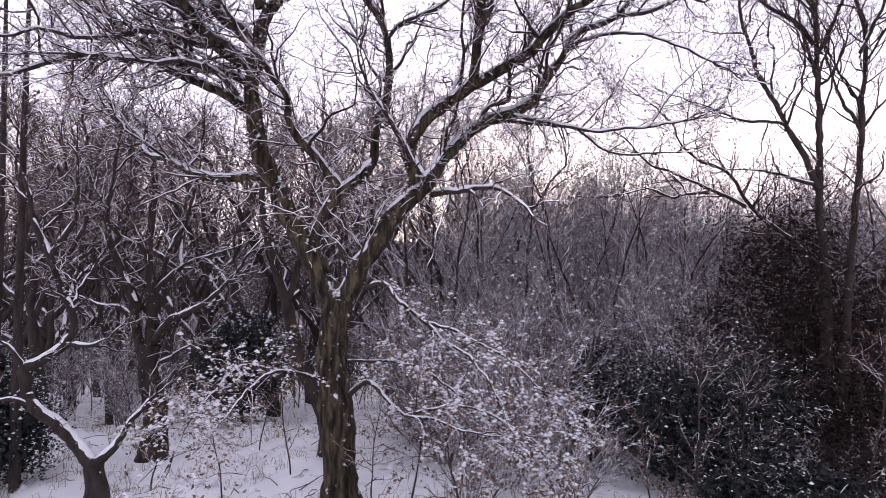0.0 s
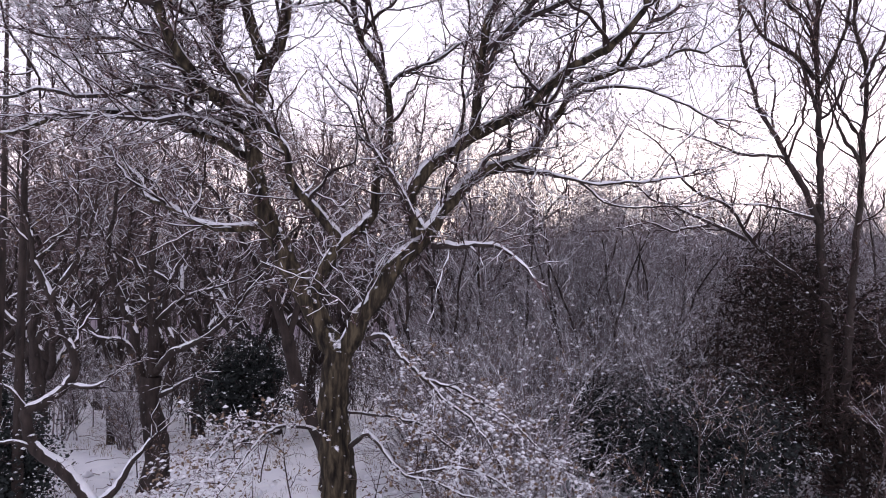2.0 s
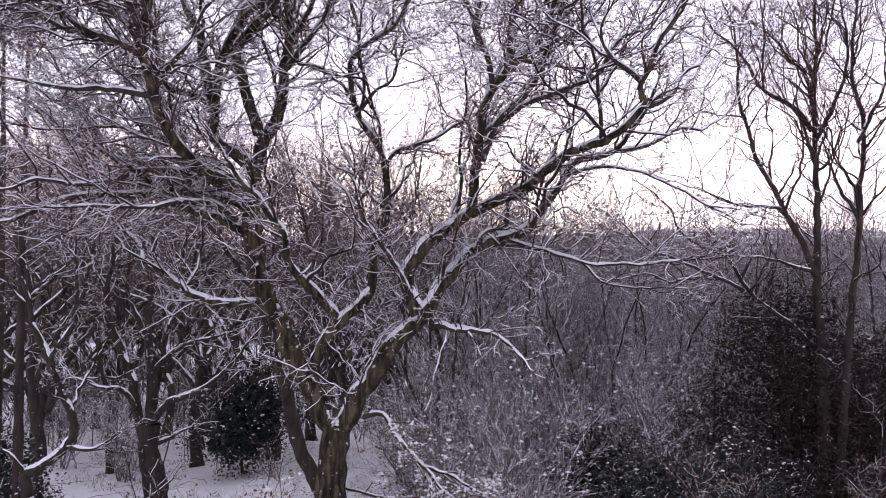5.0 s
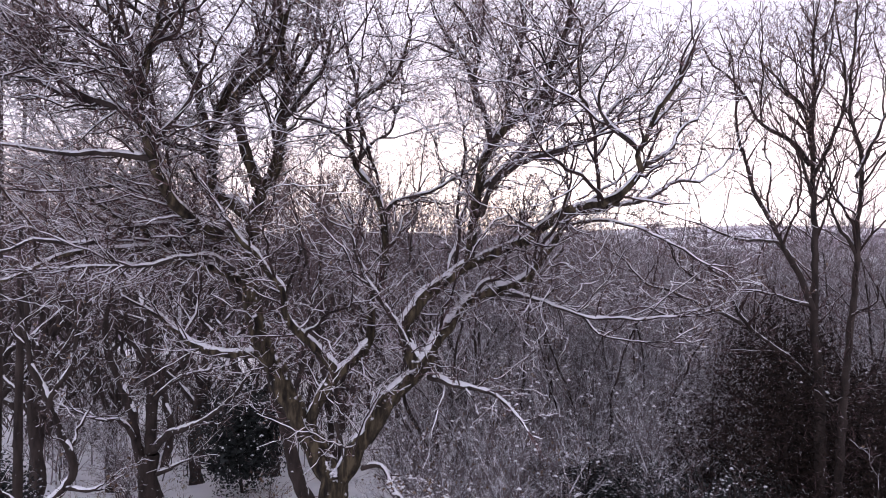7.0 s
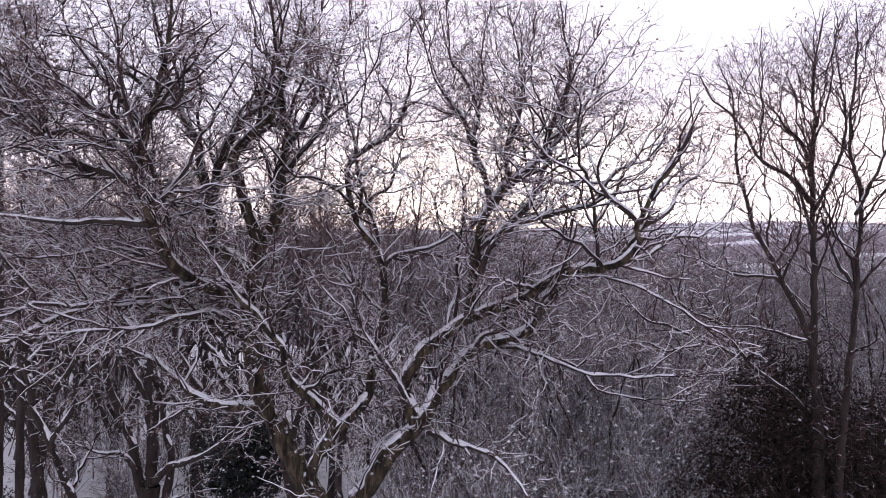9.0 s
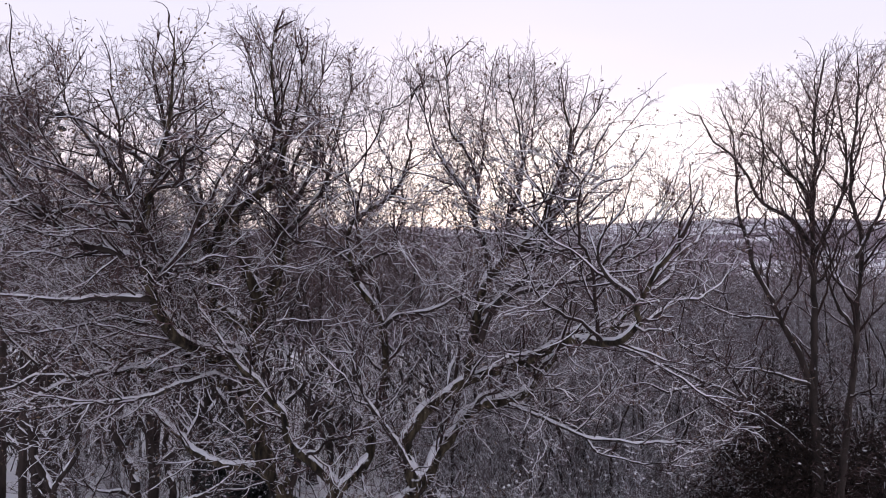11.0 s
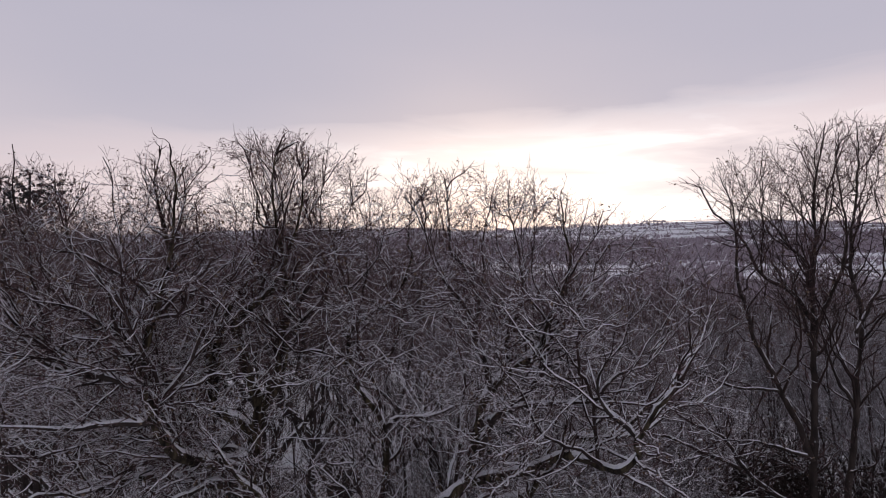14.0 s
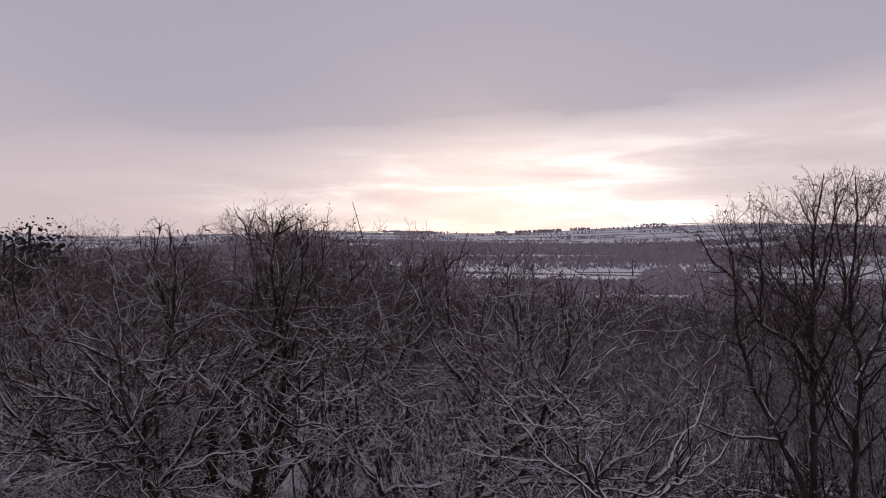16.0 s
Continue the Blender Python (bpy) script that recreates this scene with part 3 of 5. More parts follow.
def sapling(name, seed, height, label, r=0.02, lean=0.06):
    """A young tree: one thin stem with rising side twigs."""
    tr = Plant(name, seed, (0, 0, 0), label, "tree", "saplings")
    rng = tr.rng
    pts = [(0, 0, -0.2)]
    for i in range(6):
        x, y, z = pts[-1]
        pts.append((x + rng.gauss(0, lean), y + rng.gauss(0, lean), z + height / 6))
    q, f, _ = spline(pts, 0.12)
    add_wood(tr, "trunk", q, r * (1 - f) + 0.005, 6, BARK_DARK)
    st = dict(HABIT, wob=0.26, lift=0.05, tip=0.002, stout=0.7, count=(0, 0, 3, 4, 5, 5), len=(0, 0.22, 0.45, 0.85, 1.4, 2), high=99, angle=(25, 50))
    for c in range(int(height * 5)):
        x = 0.2 + 0.8 * rng.random()
        i = min(len(q) - 2, int(x * (len(q) - 1)))
        d = aside(rng, unit(q[i + 1] - q[i]), radians(rng.uniform(35, 60)))
        sprout(tr.levels, rng, tuple(q[i]), d, 0.9 * rng.uniform(0.5, 1.4) * (1.2 - 0.7 * x), 0.008, 3 if rng.random() < 0.5 else 2, st)
    dress(tr, depth=0.013, high=height + 5, leaves=60, leaf_size=0.06, dusted=0.5)
    return tr


def grass_and_litter():
    """Dead grass, bracken and twigs that stick out of the snow on the near ground."""
    rng = random.Random(8)
    blades, sticks = [], []
    for _ in range(1700):
        y = rng.uniform(5.5, 30)
        x = rng.uniform(-0.85 * y, 0.7 * y)
        if noise.noise((x * 0.35, y * 0.35, 4)) < -0.05:
            continue
        z = float(ground_z(x, y)) - 0.03
        for _ in range(rng.randint(4, 11)):
            a_ = rng.uniform(0, 6.28)
            h = rng.uniform(0.08, 0.32)
            k = rng.uniform(0.2, 1.1) * h
            bx, by = x + rng.gauss(0, .12), y + rng.gauss(0, .12)
            blades.append(([(bx, by, z), (bx + math.cos(a_) * k * 0.4, by + math.sin(a_) * k * 0.4, z + h * 0.8), (bx + math.cos(a_) * k, by + math.sin(a_) * k, z + h * rng.uniform(0.5, 1.0))], [0.005, 0.004, 0.002]))
    v, fc = tube_arrays(blades, 3)
    tagged(mesh_object("dead_grass", v, fc, STRAW, kind="stuff", smooth=False), "withered grass tufts poking through the snow", "grass")
    for _ in range(260):
        y = rng.uniform(6, 26)
        x = rng.uniform(-0.85 * y, 0.5 * y)
        z = float(ground_z(x, y))
        a_, L = rng.uniform(0, 6.28), rng.uniform(0.3, 1.3)
        pts = [(x, y, z + 0.02)]
        for i in range(4):
            a_ += rng.gauss(0, .3)
            px, py, _ = pts[-1]
            px, py = px + math.cos(a_) * L / 4, py + math.sin(a_) * L / 4
            pts.append((px, py, float(ground_z(px, py)) + rng.uniform(0.02, 0.16)))
        sticks.append((pts, [0.012, 0.01, 0.008, 0.006, 0.003]))
    v, fc = tube_arrays(sticks, 5)
    tagged(mesh_object("fallen_twigs", v, fc, TWIG, kind="stuff"), "fallen twigs half buried in the snow", "twigs")
    spots = []
    for _ in range(3200):
        y = rng.uniform(5.5, 30)
        x = rng.uniform(-0.85 * y, 0.6 * y)
        if noise.noise((x * 0.5, y * 0.5, 9)) > 0.0:
            spots.append((x, y, float(ground_z(x, y)) + rng.uniform(-0.01, 0.05)))
    v, fc = clump_arrays(rng, spots, 0.075)
    tagged(mesh_object("snow_hummocks", v, fc, SNOW, kind="stuff"), "small lumps of snow over buried plants", "snow")


def evergreen(name, seed, blobs, leaves, label, leaf=HOLLY, size=0.05, snowy=0.2, lined=0.4, stem=0.07, wide=1.0):
    """A dense dark evergreen: stems, and leaves crowded on uneven masses (x, y, z, radius, height), with snow on the upper ones."""
    x0, y0 = blobs[0][0], blobs[0][1]
    base = (x0, y0, float(ground_z(x0, y0)))
    tr = Plant(name, seed, base, label, "bush")
    rng = tr.rng
    tot = sum(b_[3] * b_[4] for b_ in blobs)
    places, tops, twigs = [], [], []
    for x, y, z, r, h in blobs:
        g0 = (x, y, float(ground_z(x, y)) - 0.1)
        n = int(leaves * r * h / tot)
        q = [g0, (x + rng.gauss(0, .1), y + rng.gauss(0, .1), (g0[2] + z) / 2), (x, y, z + h * 0.4)]
        q, f, _ = spline(q, 0.4)
        add_wood(tr, "stem", q, stem * (1 - 0.8 * f), 7, BARK_DARK)
        for i in range(n):
            d = unit((rng.gauss(0, 1), rng.gauss(0, 1), rng.gauss(0.1, 1)))
            k = rng.random() ** 0.35
            k *= 1 + 0.45 * noise.noise(Vector(d) * 2.3 + Vector((x, y, seed))) + 0.25 * noise.noise(Vector(d) * 6.0 + Vector((seed, x, y)))
            pt = (x + d[0] * r * k, y + d[1] * r * k, z + d[2] * h * 0.5 * k)
            if pt[2] < float(g0[2]) + 0.12:
                continue
            places.append(pt)
            if k > 0.62 and d[2] > -0.2 and rng.random() < snowy:
                tops.append((pt[0], pt[1], pt[2] + size * 0.3))
            if k > 0.6 and i % 6 == 0:
                e = unit((d[0] + rng.gauss(0, .7), d[1] + rng.gauss(0, .7), rng.gauss(0.05, .5)))
                m = rng.uniform(0.08, 0.24)
                twigs.append((pt, (pt[0] + e[0] * m * .5, pt[1] + e[1] * m * .5, pt[2] + e[2] * m * .5 + rng.gauss(0, .03)),
                              (pt[0] + e[0] * m, pt[1] + e[1] * m, pt[2] + e[2] * m + rng.gauss(0, .05))))
    inner = []
    for x, y, z, r, h in blobs:
        for i in range(int(leaves * r * h / tot * 0.3)):
            d = unit((rng.gauss(0, 1), rng.gauss(0, 1), rng.gauss(0, 1)))
            k = rng.random() ** 0.4 * 0.72
            inner.append((x + d[0] * r * k, y + d[1] * r * k, max(float(ground_z(x, y)) + 0.3, z + d[2] * h * 0.5 * k)))
    v, fc = leaf_arrays(rng, inner, size * 3.2, droop=0.2, wide=wide)
    mesh_object("inner_foliage", tr.local(v), fc, leaf, tr.ob, kind="stuff", smooth=False)
    v, fc = leaf_arrays(rng, places, size * 1.35, droop=0.2 if wide == 1 else 0.9, wide=wide)
    mesh_object("foliage", tr.local(v), fc, leaf, tr.ob, "dense dark evergreen leaves", kind="stuff", smooth=False)
    pol = [(t_, (0.006, 0.0045, 0.002)) for t_ in twigs]
    if pol:
        laid = [b_ for b_ in pol if rng.random() < lined]
        if laid:
            v, fc = tube_arrays(laid, 3, snow_depths(rng, laid, 0.02, 99), 0.3)
            mesh_object("snow_cover", tr.local(v), fc, SNOW, tr.ob, "thin snow on the outer twigs", kind="stuff")
        v, fc = tube_arrays(pol, 3)
        mesh_object("crown", tr.local(v), fc, TWIG, tr.ob, kind="stuff", smooth=False)
    if tops:
        v, fc = clump_arrays(rng, tops, size * 0.55)
        mesh_object("clumped_snow", tr.local(v), fc, SNOW, tr.ob, "snow caught on the outer leaves", kind="stuff")
    return tr


# ---- the ground ----
def build_ground():
    def axis(lo, hi, near, grow):
        a, s = [0.0], near
        while a[-1] < hi:
            a.append(a[-1] + s)
            s = near if a[-1] < 26 else s * grow
        b_, s = [0.0], near
        while b_[-1] > lo:
            b_.append(b_[-1] - s)
            s = near if b_[-1] > -22 else s * grow
        return np.array(sorted(set(b_[1:] + a)))
    xs, ys = axis(-4600, 4600, 0.4, 1.09), axis(-400, 4600, 0.35, 1.07)
    X, Y = np.meshgrid(xs, ys)
    Z = ground_z(X, Y)
    close = (np.abs(X) < 40) & (Y > -20) & (Y < 45)
    hum = np.zeros_like(Z)
    for i, j in zip(*np.nonzero(close)):
        hum[i, j] = 0.10 * noise.noise((X[i, j] * 0.9, Y[i, j] * 0.9, 3)) + 0.05 * noise.noise((X[i, j] * 3.1, Y[i, j] * 3.1, 8))
    Z = Z + hum
    n, m = X.shape
    idx = np.arange(n * m).reshape(n, m)
    fc = np.stack([idx[:-1, :-1], idx[:-1, 1:], idx[1:, 1:], idx[1:, :-1]], axis=-1).reshape(-1, 4)
    ob = mesh_object("ground", np.stack([X, Y, Z], axis=-1), fc, GROUND)
    tagged(ob, "snow-covered hillside falling to a valley of white fields", "ground", kind="structure")


build_ground()


# ---- the valley and its far side ----
def low_tree(rng, height, branches, thick):
    """The bare lines of a small distant tree, as polylines."""
    out = [([(0, 0, -0.3), (rng.gauss(0, .2), rng.gauss(0, .2), height * 0.3)], [thick * 3, thick * 2])]
    st = dict(HABIT, wob=0.16, lift=0.08, tip=thick, stout=thick * 380, coarse=2, high=99, bare=0.25, count=(0, 0, branches, 4, 5, 5), len=(0, height * 0.15, height * 0.3, 3, 3, 3))
    lev = {i: [] for i in range(6)}
    for s in range(5):
        az = 6.283 * (s + rng.random()) / 5
        k = rng.uniform(0.2, 0.6)
        sprout(lev, rng, out[0][0][1], unit((math.cos(az) * k, math.sin(az) * k, 1)), height * rng.uniform(0.5, 0.72), thick * 2, 2, dict(st, len=(0, height * 0.2, height * 0.6, 3, 3, 3)))
    return out + lev[1] + lev[2]


def middle_wood():
    """Bare woodland on the slope below, one sheet of small trees."""
    rng = random.Random(5)
    kinds = [tube_arrays(low_tree(rng, 16.0, 14, 0.024), 3) for _ in range(5)]
    V, Fc, base = [], [], 0
    y = 36.0
    while y < 150:
        step = 4.0 + (y - 36) * 0.035
        x = -0.82 * y - 6 + rng.random() * 3
        while x < 0.82 * y + 6:
            v, fc = kinds[rng.randrange(5)]
            s = rng.uniform(0.78, 1.05) * (1.12 if x / y < -0.1 else 1.08 if x / y < 0.05 and y < 65 else 0.95)
            k = rng.uniform(0, 6.28)
            px, py = x + rng.uniform(-1.5, 1.5), y + rng.uniform(-1.5, 1.5)
            c_, s_ = math.cos(k) * s, math.sin(k) * s
            q = np.stack([v[:, 0] * c_ - v[:, 1] * s_ + px, v[:, 0] * s_ + v[:, 1] * c_ + py, v[:, 2] * s + float(ground_z(px, py))], axis=1)
            V.append(q)
            Fc.append(fc + base)
            base += len(v)
            x += step * rng.uniform(0.8, 1.3)
        y += step
    ob = mesh_object("woodland", np.concatenate(V), np.concatenate(Fc), FROSTED, kind="stuff", smooth=False)
    tagged(ob, "bare brown winter woodland on the slope, dusted with snow", "woodland")


def undergrowth():
    """Low snowy thicket on the floor of the wood, one sheet."""
    rng = random.Random(15)
    kinds = [tube_arrays(low_tree(rng, 2.6, 9, 0.008), 3) for _ in range(5)]
    V, Fc, base = [], [], 0
    for _ in range(900):
        y = 20 + 50 * rng.random() ** 1.1
        x = rng.uniform(-0.85, 0.85) * y
        if x / y > 0.3 and rng.random() < 0.7:
            continue
        if x / y < -0.1 and y < 25:
            continue
        v, fc = kinds[rng.randrange(5)]
        s, k = rng.uniform(0.6, 1.3) * (1 + max(0.0, y - 28) * 0.02), rng.uniform(0, 6.28)
        c_, s_ = math.cos(k) * s * 1.3, math.sin(k) * s * 1.3
        V.append(np.stack([v[:, 0] * c_ - v[:, 1] * s_ + x, v[:, 0] * s_ + v[:, 1] * c_ + y, v[:, 2] * s + float(ground_z(x, y))], axis=1))
        Fc.append(fc + base)
        base += len(v)
    ob = mesh_object("undergrowth", np.concatenate(V), np.concatenate(Fc), FROSTED, kind="stuff", smooth=False)
    tagged(ob, "low tangled undergrowth dusted with snow", "undergrowth")


def tufts(name, places, height, blades, mat, label, category, seed):
    """Far trees as sheaves of narrow upright spikes, all in one mesh."""
    rs = np.random.RandomState(seed)
    p = np.repeat(np.asarray(places, dtype=float), blades, axis=0)
    n = len(p)
    h = height * rs.uniform(0.55, 1.15, n)
    a = rs.uniform(0, 2 * math.pi, n)
    lean = rs.normal(0, 0.10, (n, 2)) * h[:, None]
    w = height * rs.uniform(0.16, 0.34, n)
    off = rs.normal(0, 0.22 * height, (n, 2))
    base = p.copy()
    base[:, :2] += off * 0.6
    dx, dy = np.cos(a) * w, np.sin(a) * w
    v0 = base + np.stack([dx * 1.1, dy * 1.1, np.full(n, -0.5)], axis=1)
    v1 = base + np.stack([-dx * 1.1, -dy * 1.1, np.full(n, -0.5)], axis=1)
    v2 = base + np.stack([lean[:, 0] - dx * 0.55, lean[:, 1] - dy * 0.55, h * 0.8], axis=1)
    v3 = base + np.stack([lean[:, 0] + dx * 0.35, lean[:, 1] + dy * 0.35, h], axis=1)
    v = np.stack([v0, v1, v2, v3], axis=1).reshape(-1, 3)
    fc = np.arange(4 * n).reshape(-1, 4)
    return tagged(mesh_object(name, v, fc, mat, kind="stuff", smooth=False), label, category)


def valley():
    rs = np.random.RandomState(3)

    def strip(y0, y1, n, keep):
        y = rs.uniform(y0, y1, n)
        x = y * rs.uniform(-0.85, 0.85, n)
        k = np.array([keep(a_, b_) for a_, b_ in zip(x, y)])
        x, y = x[k], y[k]
        return np.stack([x, y, ground_z(x, y)], axis=1)

    def open_land(x, y):
        n1 = 0.02 * noise.noise((x * 0.01, y * 0.01, 3))
        r = x / y + n1
        y = y * (1 + 2.5 * n1)
        return (0.19 < r < 0.38 and 520 < y < 700) or (0.0 < r < 0.30 and 965 < y < 1330) or (0.46 < r < 0.8 and 930 < y < 1400)

    # all these sheets wear the pale colour with the haze painted in
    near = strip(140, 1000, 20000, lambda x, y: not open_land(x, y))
    tufts("near_valley_wood", near, 7.0, 6, HAZY_FARWOOD, "dark leafless wood filling the valley floor", "woodland", 1)
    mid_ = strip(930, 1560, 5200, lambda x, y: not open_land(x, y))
    tufts("valley_copse", mid_, 9.0, 6, HAZY_FARWOOD, "dark copses between the white fields", "woodland", 2)
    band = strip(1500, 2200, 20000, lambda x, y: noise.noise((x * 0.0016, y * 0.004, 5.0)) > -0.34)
    tufts("hanging_wood", band, 11.0, 4, HAZY_FARWOOD, "dark band of wood along the far hillside", "woodland", 3)
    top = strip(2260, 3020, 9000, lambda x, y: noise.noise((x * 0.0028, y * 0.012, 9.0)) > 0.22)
    tufts("hilltop_copse", top, 10.0, 4, HAZY_FARWOOD, "small dark copses on the snowy hill", "woodland", 4)
    ridge = []
    for x0, x1, d in ((150, 215, 3.0), (255, 480, 2.0), (-420, -160, 2.2), (520, 620, 4.0), (900, 1000, 5.0)):
        for _ in range(int((x1 - x0) / d)):
            x, y = rs.uniform(x0, x1), rs.uniform(2930, 3000)
            ridge.append((x, y, float(ground_z(x, y))))
    tufts("skyline_copse", ridge, 10.0, 7, HAZY_FARWOOD, "dark plantation on the skyline", "woodland", 5)
    # hedges and walls between fields
    hedges = []
    for y0 in (1035, 1120, 1230, 2330, 2400, 2480, 2570, 2660, 2760, 2860, 2950):
        for x in np.arange(-0.7 * y0, 0.75 * y0, 0.9 if y0 < 2000 else 1.6):
            y = y0 + 40 * math.sin(x / 260 + y0) + rs.normal(0, 1.0)
            if noise.noise((x * 0.003, y0 * 0.1, 2)) > -0.25:
                hedges.append((x, y, float(ground_z(x, y))))
    for y0, y1, gap in ((940, 1500, 115), (2300, 3000, 150)):
        for x0 in np.arange(-0.7 * y1, 0.75 * y1, gap):
            k = rs.uniform(-0.3, 0.5)
            a_ = y0 + rs.uniform(0, 0.5) * (y1 - y0)
            for y in np.arange(a_, a_ + rs.uniform(0.15, 0.45) * (y1 - y0), 1.2):
                x = x0 + k * (y - y0)
                hedges.append((x, y, float(ground_z(x, y))))
    tufts("field_hedges", hedges, 3.2, 3, HAZY_FARWOOD, "thin dark hedges and walls between snowy fields", "hedge", 6)



# ---- the near oak, the main subject ----
oak = Plant("oak_tree", 11, (-1.68, 10.05, float(ground_z(-1.68, 10.05))), "old forked oak with snow along every limb and twig", "tree")


def oak_roof(x):
    """The domed top of the crown."""
    return max(h - 0.2 * (x - c) ** 2 for c, h in ((-6.8, 11.25), (-5.2, 12.2), (-3.9, 12.25), (-2.6, 12.45), (-0.9, 11.85), (0.4, 11.95), (1.8, 11.4), (2.9, 10.5), (4.3, 10.2)))


oak.bark = BARK
oak.habit = dict(HABIT, count=(0, 0, 4.2, 6.0, 6, 6.5), stout=1.1, open_side=1.8, dense=(-5.2, 1.9, 4.6, 9.7, 0.58), roof=oak_roof, brush=1.1, fan=0.11, shoots=0.22, space=0.19, sparse=0.2)
oak_low = Plant("", 17, oak.base, "", whole=oak.ob)
oak_low.habit = DROOP
left = Plant("crooked_oak_tree", 12, (-7.78, 15.5, float(ground_z(-7.78, 15.5))), "dark many-stemmed oak with snow-lined crooked limbs", "tree")
left.habit = dict(HABIT, tip=0.005, len=(0, 0.28, 0.6, 1.2, 2.0, 2.6))
bent = Plant("bent_tree", 13, (-7.0, 12.0, float(ground_z(-7.0, 12.0))), "low forked tree with bent, snow-topped stems", "tree")
bent.habit = dict(HABIT, tip=0.005, space=0.4)
second = Plant("slender_tree", 14, (-12.78, 18.0, float(ground_z(-12.78, 18.0))), "slender dark tree with snow on its branches", "tree")
second.habit = dict(HABIT, tip=0.006, len=(0, 0.32, 0.7, 1.4, 2.0, 2.6))
mid = Plant("leaning_tree", 15, (-2.95, 14.6, float(ground_z(-2.95, 14.6))), "leaning forked tree close behind the oak", "tree")
mid.habit = dict(HABIT, tip=0.005, len=(0, 0.28, 0.6, 1.2, 2.0, 2.6))
right = Plant("twin_stemmed_tree", 16, (8.83, 14.6, float(ground_z(8.83, 14.6))), "tall twin-stemmed tree with fine bare twigs and little snow", "tree")
right.crest = 15.5
right.habit = dict(HABIT, tip=0.0028, stout=1.35, space=0.2, sparse=0.15, count=(0, 0, 2.8, 3.8, 4.5, 5), clean=4.4, wob=0.24, lift=0.03, len=(0, 0.22, 0.5, 1.0, 1.8, 2.6), angle=(26, 58), high=99, fan=0.16, shoots=0.04, roof=lambda x: 13.7 - 0.6 * max(0.0, 8.2 - x))

trunk(oak, 0.29, 0.235, (-1.68, 10.05, -0.48), (-1.72, 10.05, -0.04), (-1.77, 10.05, 0.78), (-1.84, 10.05, 1.51), (-1.89, 10.05, 2.15), (-1.84, 10.05, 2.71), (-1.79, 10.05, 2.99))
limb(oak, 0.21, 0.02, (-1.78, 10.05, 2.89), (-2.05, 10.05, 3.26), (-2.27, 10.00, 3.72), (-2.55, 10.00, 4.23), (-2.77, 10.00, 4.70), (-2.96, 10.00, 5.05), (-3.12, 10.00, 5.45), (-3.24, 10.00, 5.92), (-3.33, 10.10, 6.43), (-3.26, 10.10, 6.94), (-3.21, 10.10, 7.28), (-3.16, 10.10, 7.61), (-2.95, 10.10, 7.99), (-2.78, 10.00, 8.45), (-2.74, 10.00, 8.98), (-2.64, 9.90, 9.47), (-2.60, 9.70, 9.72), (-2.59, 9.40, 10.15), (-2.51, 9.00, 10.50), (-2.51, 8.70, 10.90), (-2.48, 8.50, 11.31), (-2.37, 8.40, 11.72))
limb(oak, 0.10, 0.02, (-3.11, 9.90, 7.79), (-3.25, 9.80, 8.24), (-3.35, 9.80, 8.66), (-3.46, 9.70, 9.07), (-3.34, 9.70, 9.31), (-3.00, 9.50, 9.53), (-2.77, 9.50, 9.76), (-2.52, 9.30, 10.10), (-2.33, 9.00, 10.50), (-2.17, 8.90, 10.90), (-2.13, 8.90, 11.41))
limb(oak, 0.11, 0.02, (-3.21, 10.10, 7.23), (-3.58, 10.00, 7.49), (-3.88, 9.90, 7.73), (-3.91, 9.90, 8.15), (-3.96, 9.90, 8.53), (-3.99, 9.70, 8.95), (-4.05, 9.70, 9.32), (-4.14, 9.50, 9.62), (-4.33, 9.50, 10.08), (-4.32, 9.20, 10.41), (-4.32, 9.00, 10.84), (-4.31, 8.80, 11.22), (-4.27, 8.80, 11.72))
limb(oak, 0.08, 0.015, (-3.89, 9.90, 8.06), (-3.83, 9.90, 8.72), (-3.75, 9.90, 9.09), (-3.53, 9.80, 9.44), (-3.25, 9.80, 9.81), (-2.85, 9.70, 10.01), (-2.68, 9.60, 10.29), (-2.73, 9.60, 10.66), (-2.91, 9.30, 10.76), (-3.00, 9.30, 11.20), (-3.05, 9.30, 11.69))
limb(oak, 0.10, 0.02, (-3.31, 10.05, 6.83), (-3.68, 9.30, 7.00), (-3.86, 8.60, 7.35), (-3.94, 8.40, 7.61), (-4.00, 8.20, 7.99), (-4.06, 8.05, 8.40), (-4.07, 8.00, 8.78), (-3.96, 8.00, 9.20), (-3.85, 7.95, 9.58), (-3.74, 7.90, 9.92), (-3.56, 7.80, 10.28), (-3.49, 7.70, 10.67), (-3.41, 7.60, 11.08), (-3.48, 7.60, 11.51))
limb(oak, 0.05, 0.012, (-4.08, 8.00, 8.77), (-4.42, 8.00, 8.98), (-4.74, 7.90, 9.12), (-4.79, 7.80, 9.18), (-5.21, 7.60, 9.07), (-5.58, 7.50, 9.35), (-6.08, 7.40, 9.37))
limb(oak, 0.045, 0.012, (-4.06, 8.00, 8.41), (-4.35, 7.90, 8.60), (-4.82, 7.80, 8.74), (-4.91, 7.70, 8.93), (-5.21, 7.60, 9.23))
limb(oak, 0.05, 0.03, (-3.90, 9.90, 8.27), (-4.12, 9.50, 8.34), (-4.23, 9.00, 8.35), (-4.04, 8.10, 8.44))
limb(oak, 0.04, 0.012, (-3.81, 7.90, 9.62), (-4.08, 7.90, 9.88), (-4.27, 7.70, 10.04), (-4.44, 7.50, 10.20), (-4.73, 7.50, 10.27))
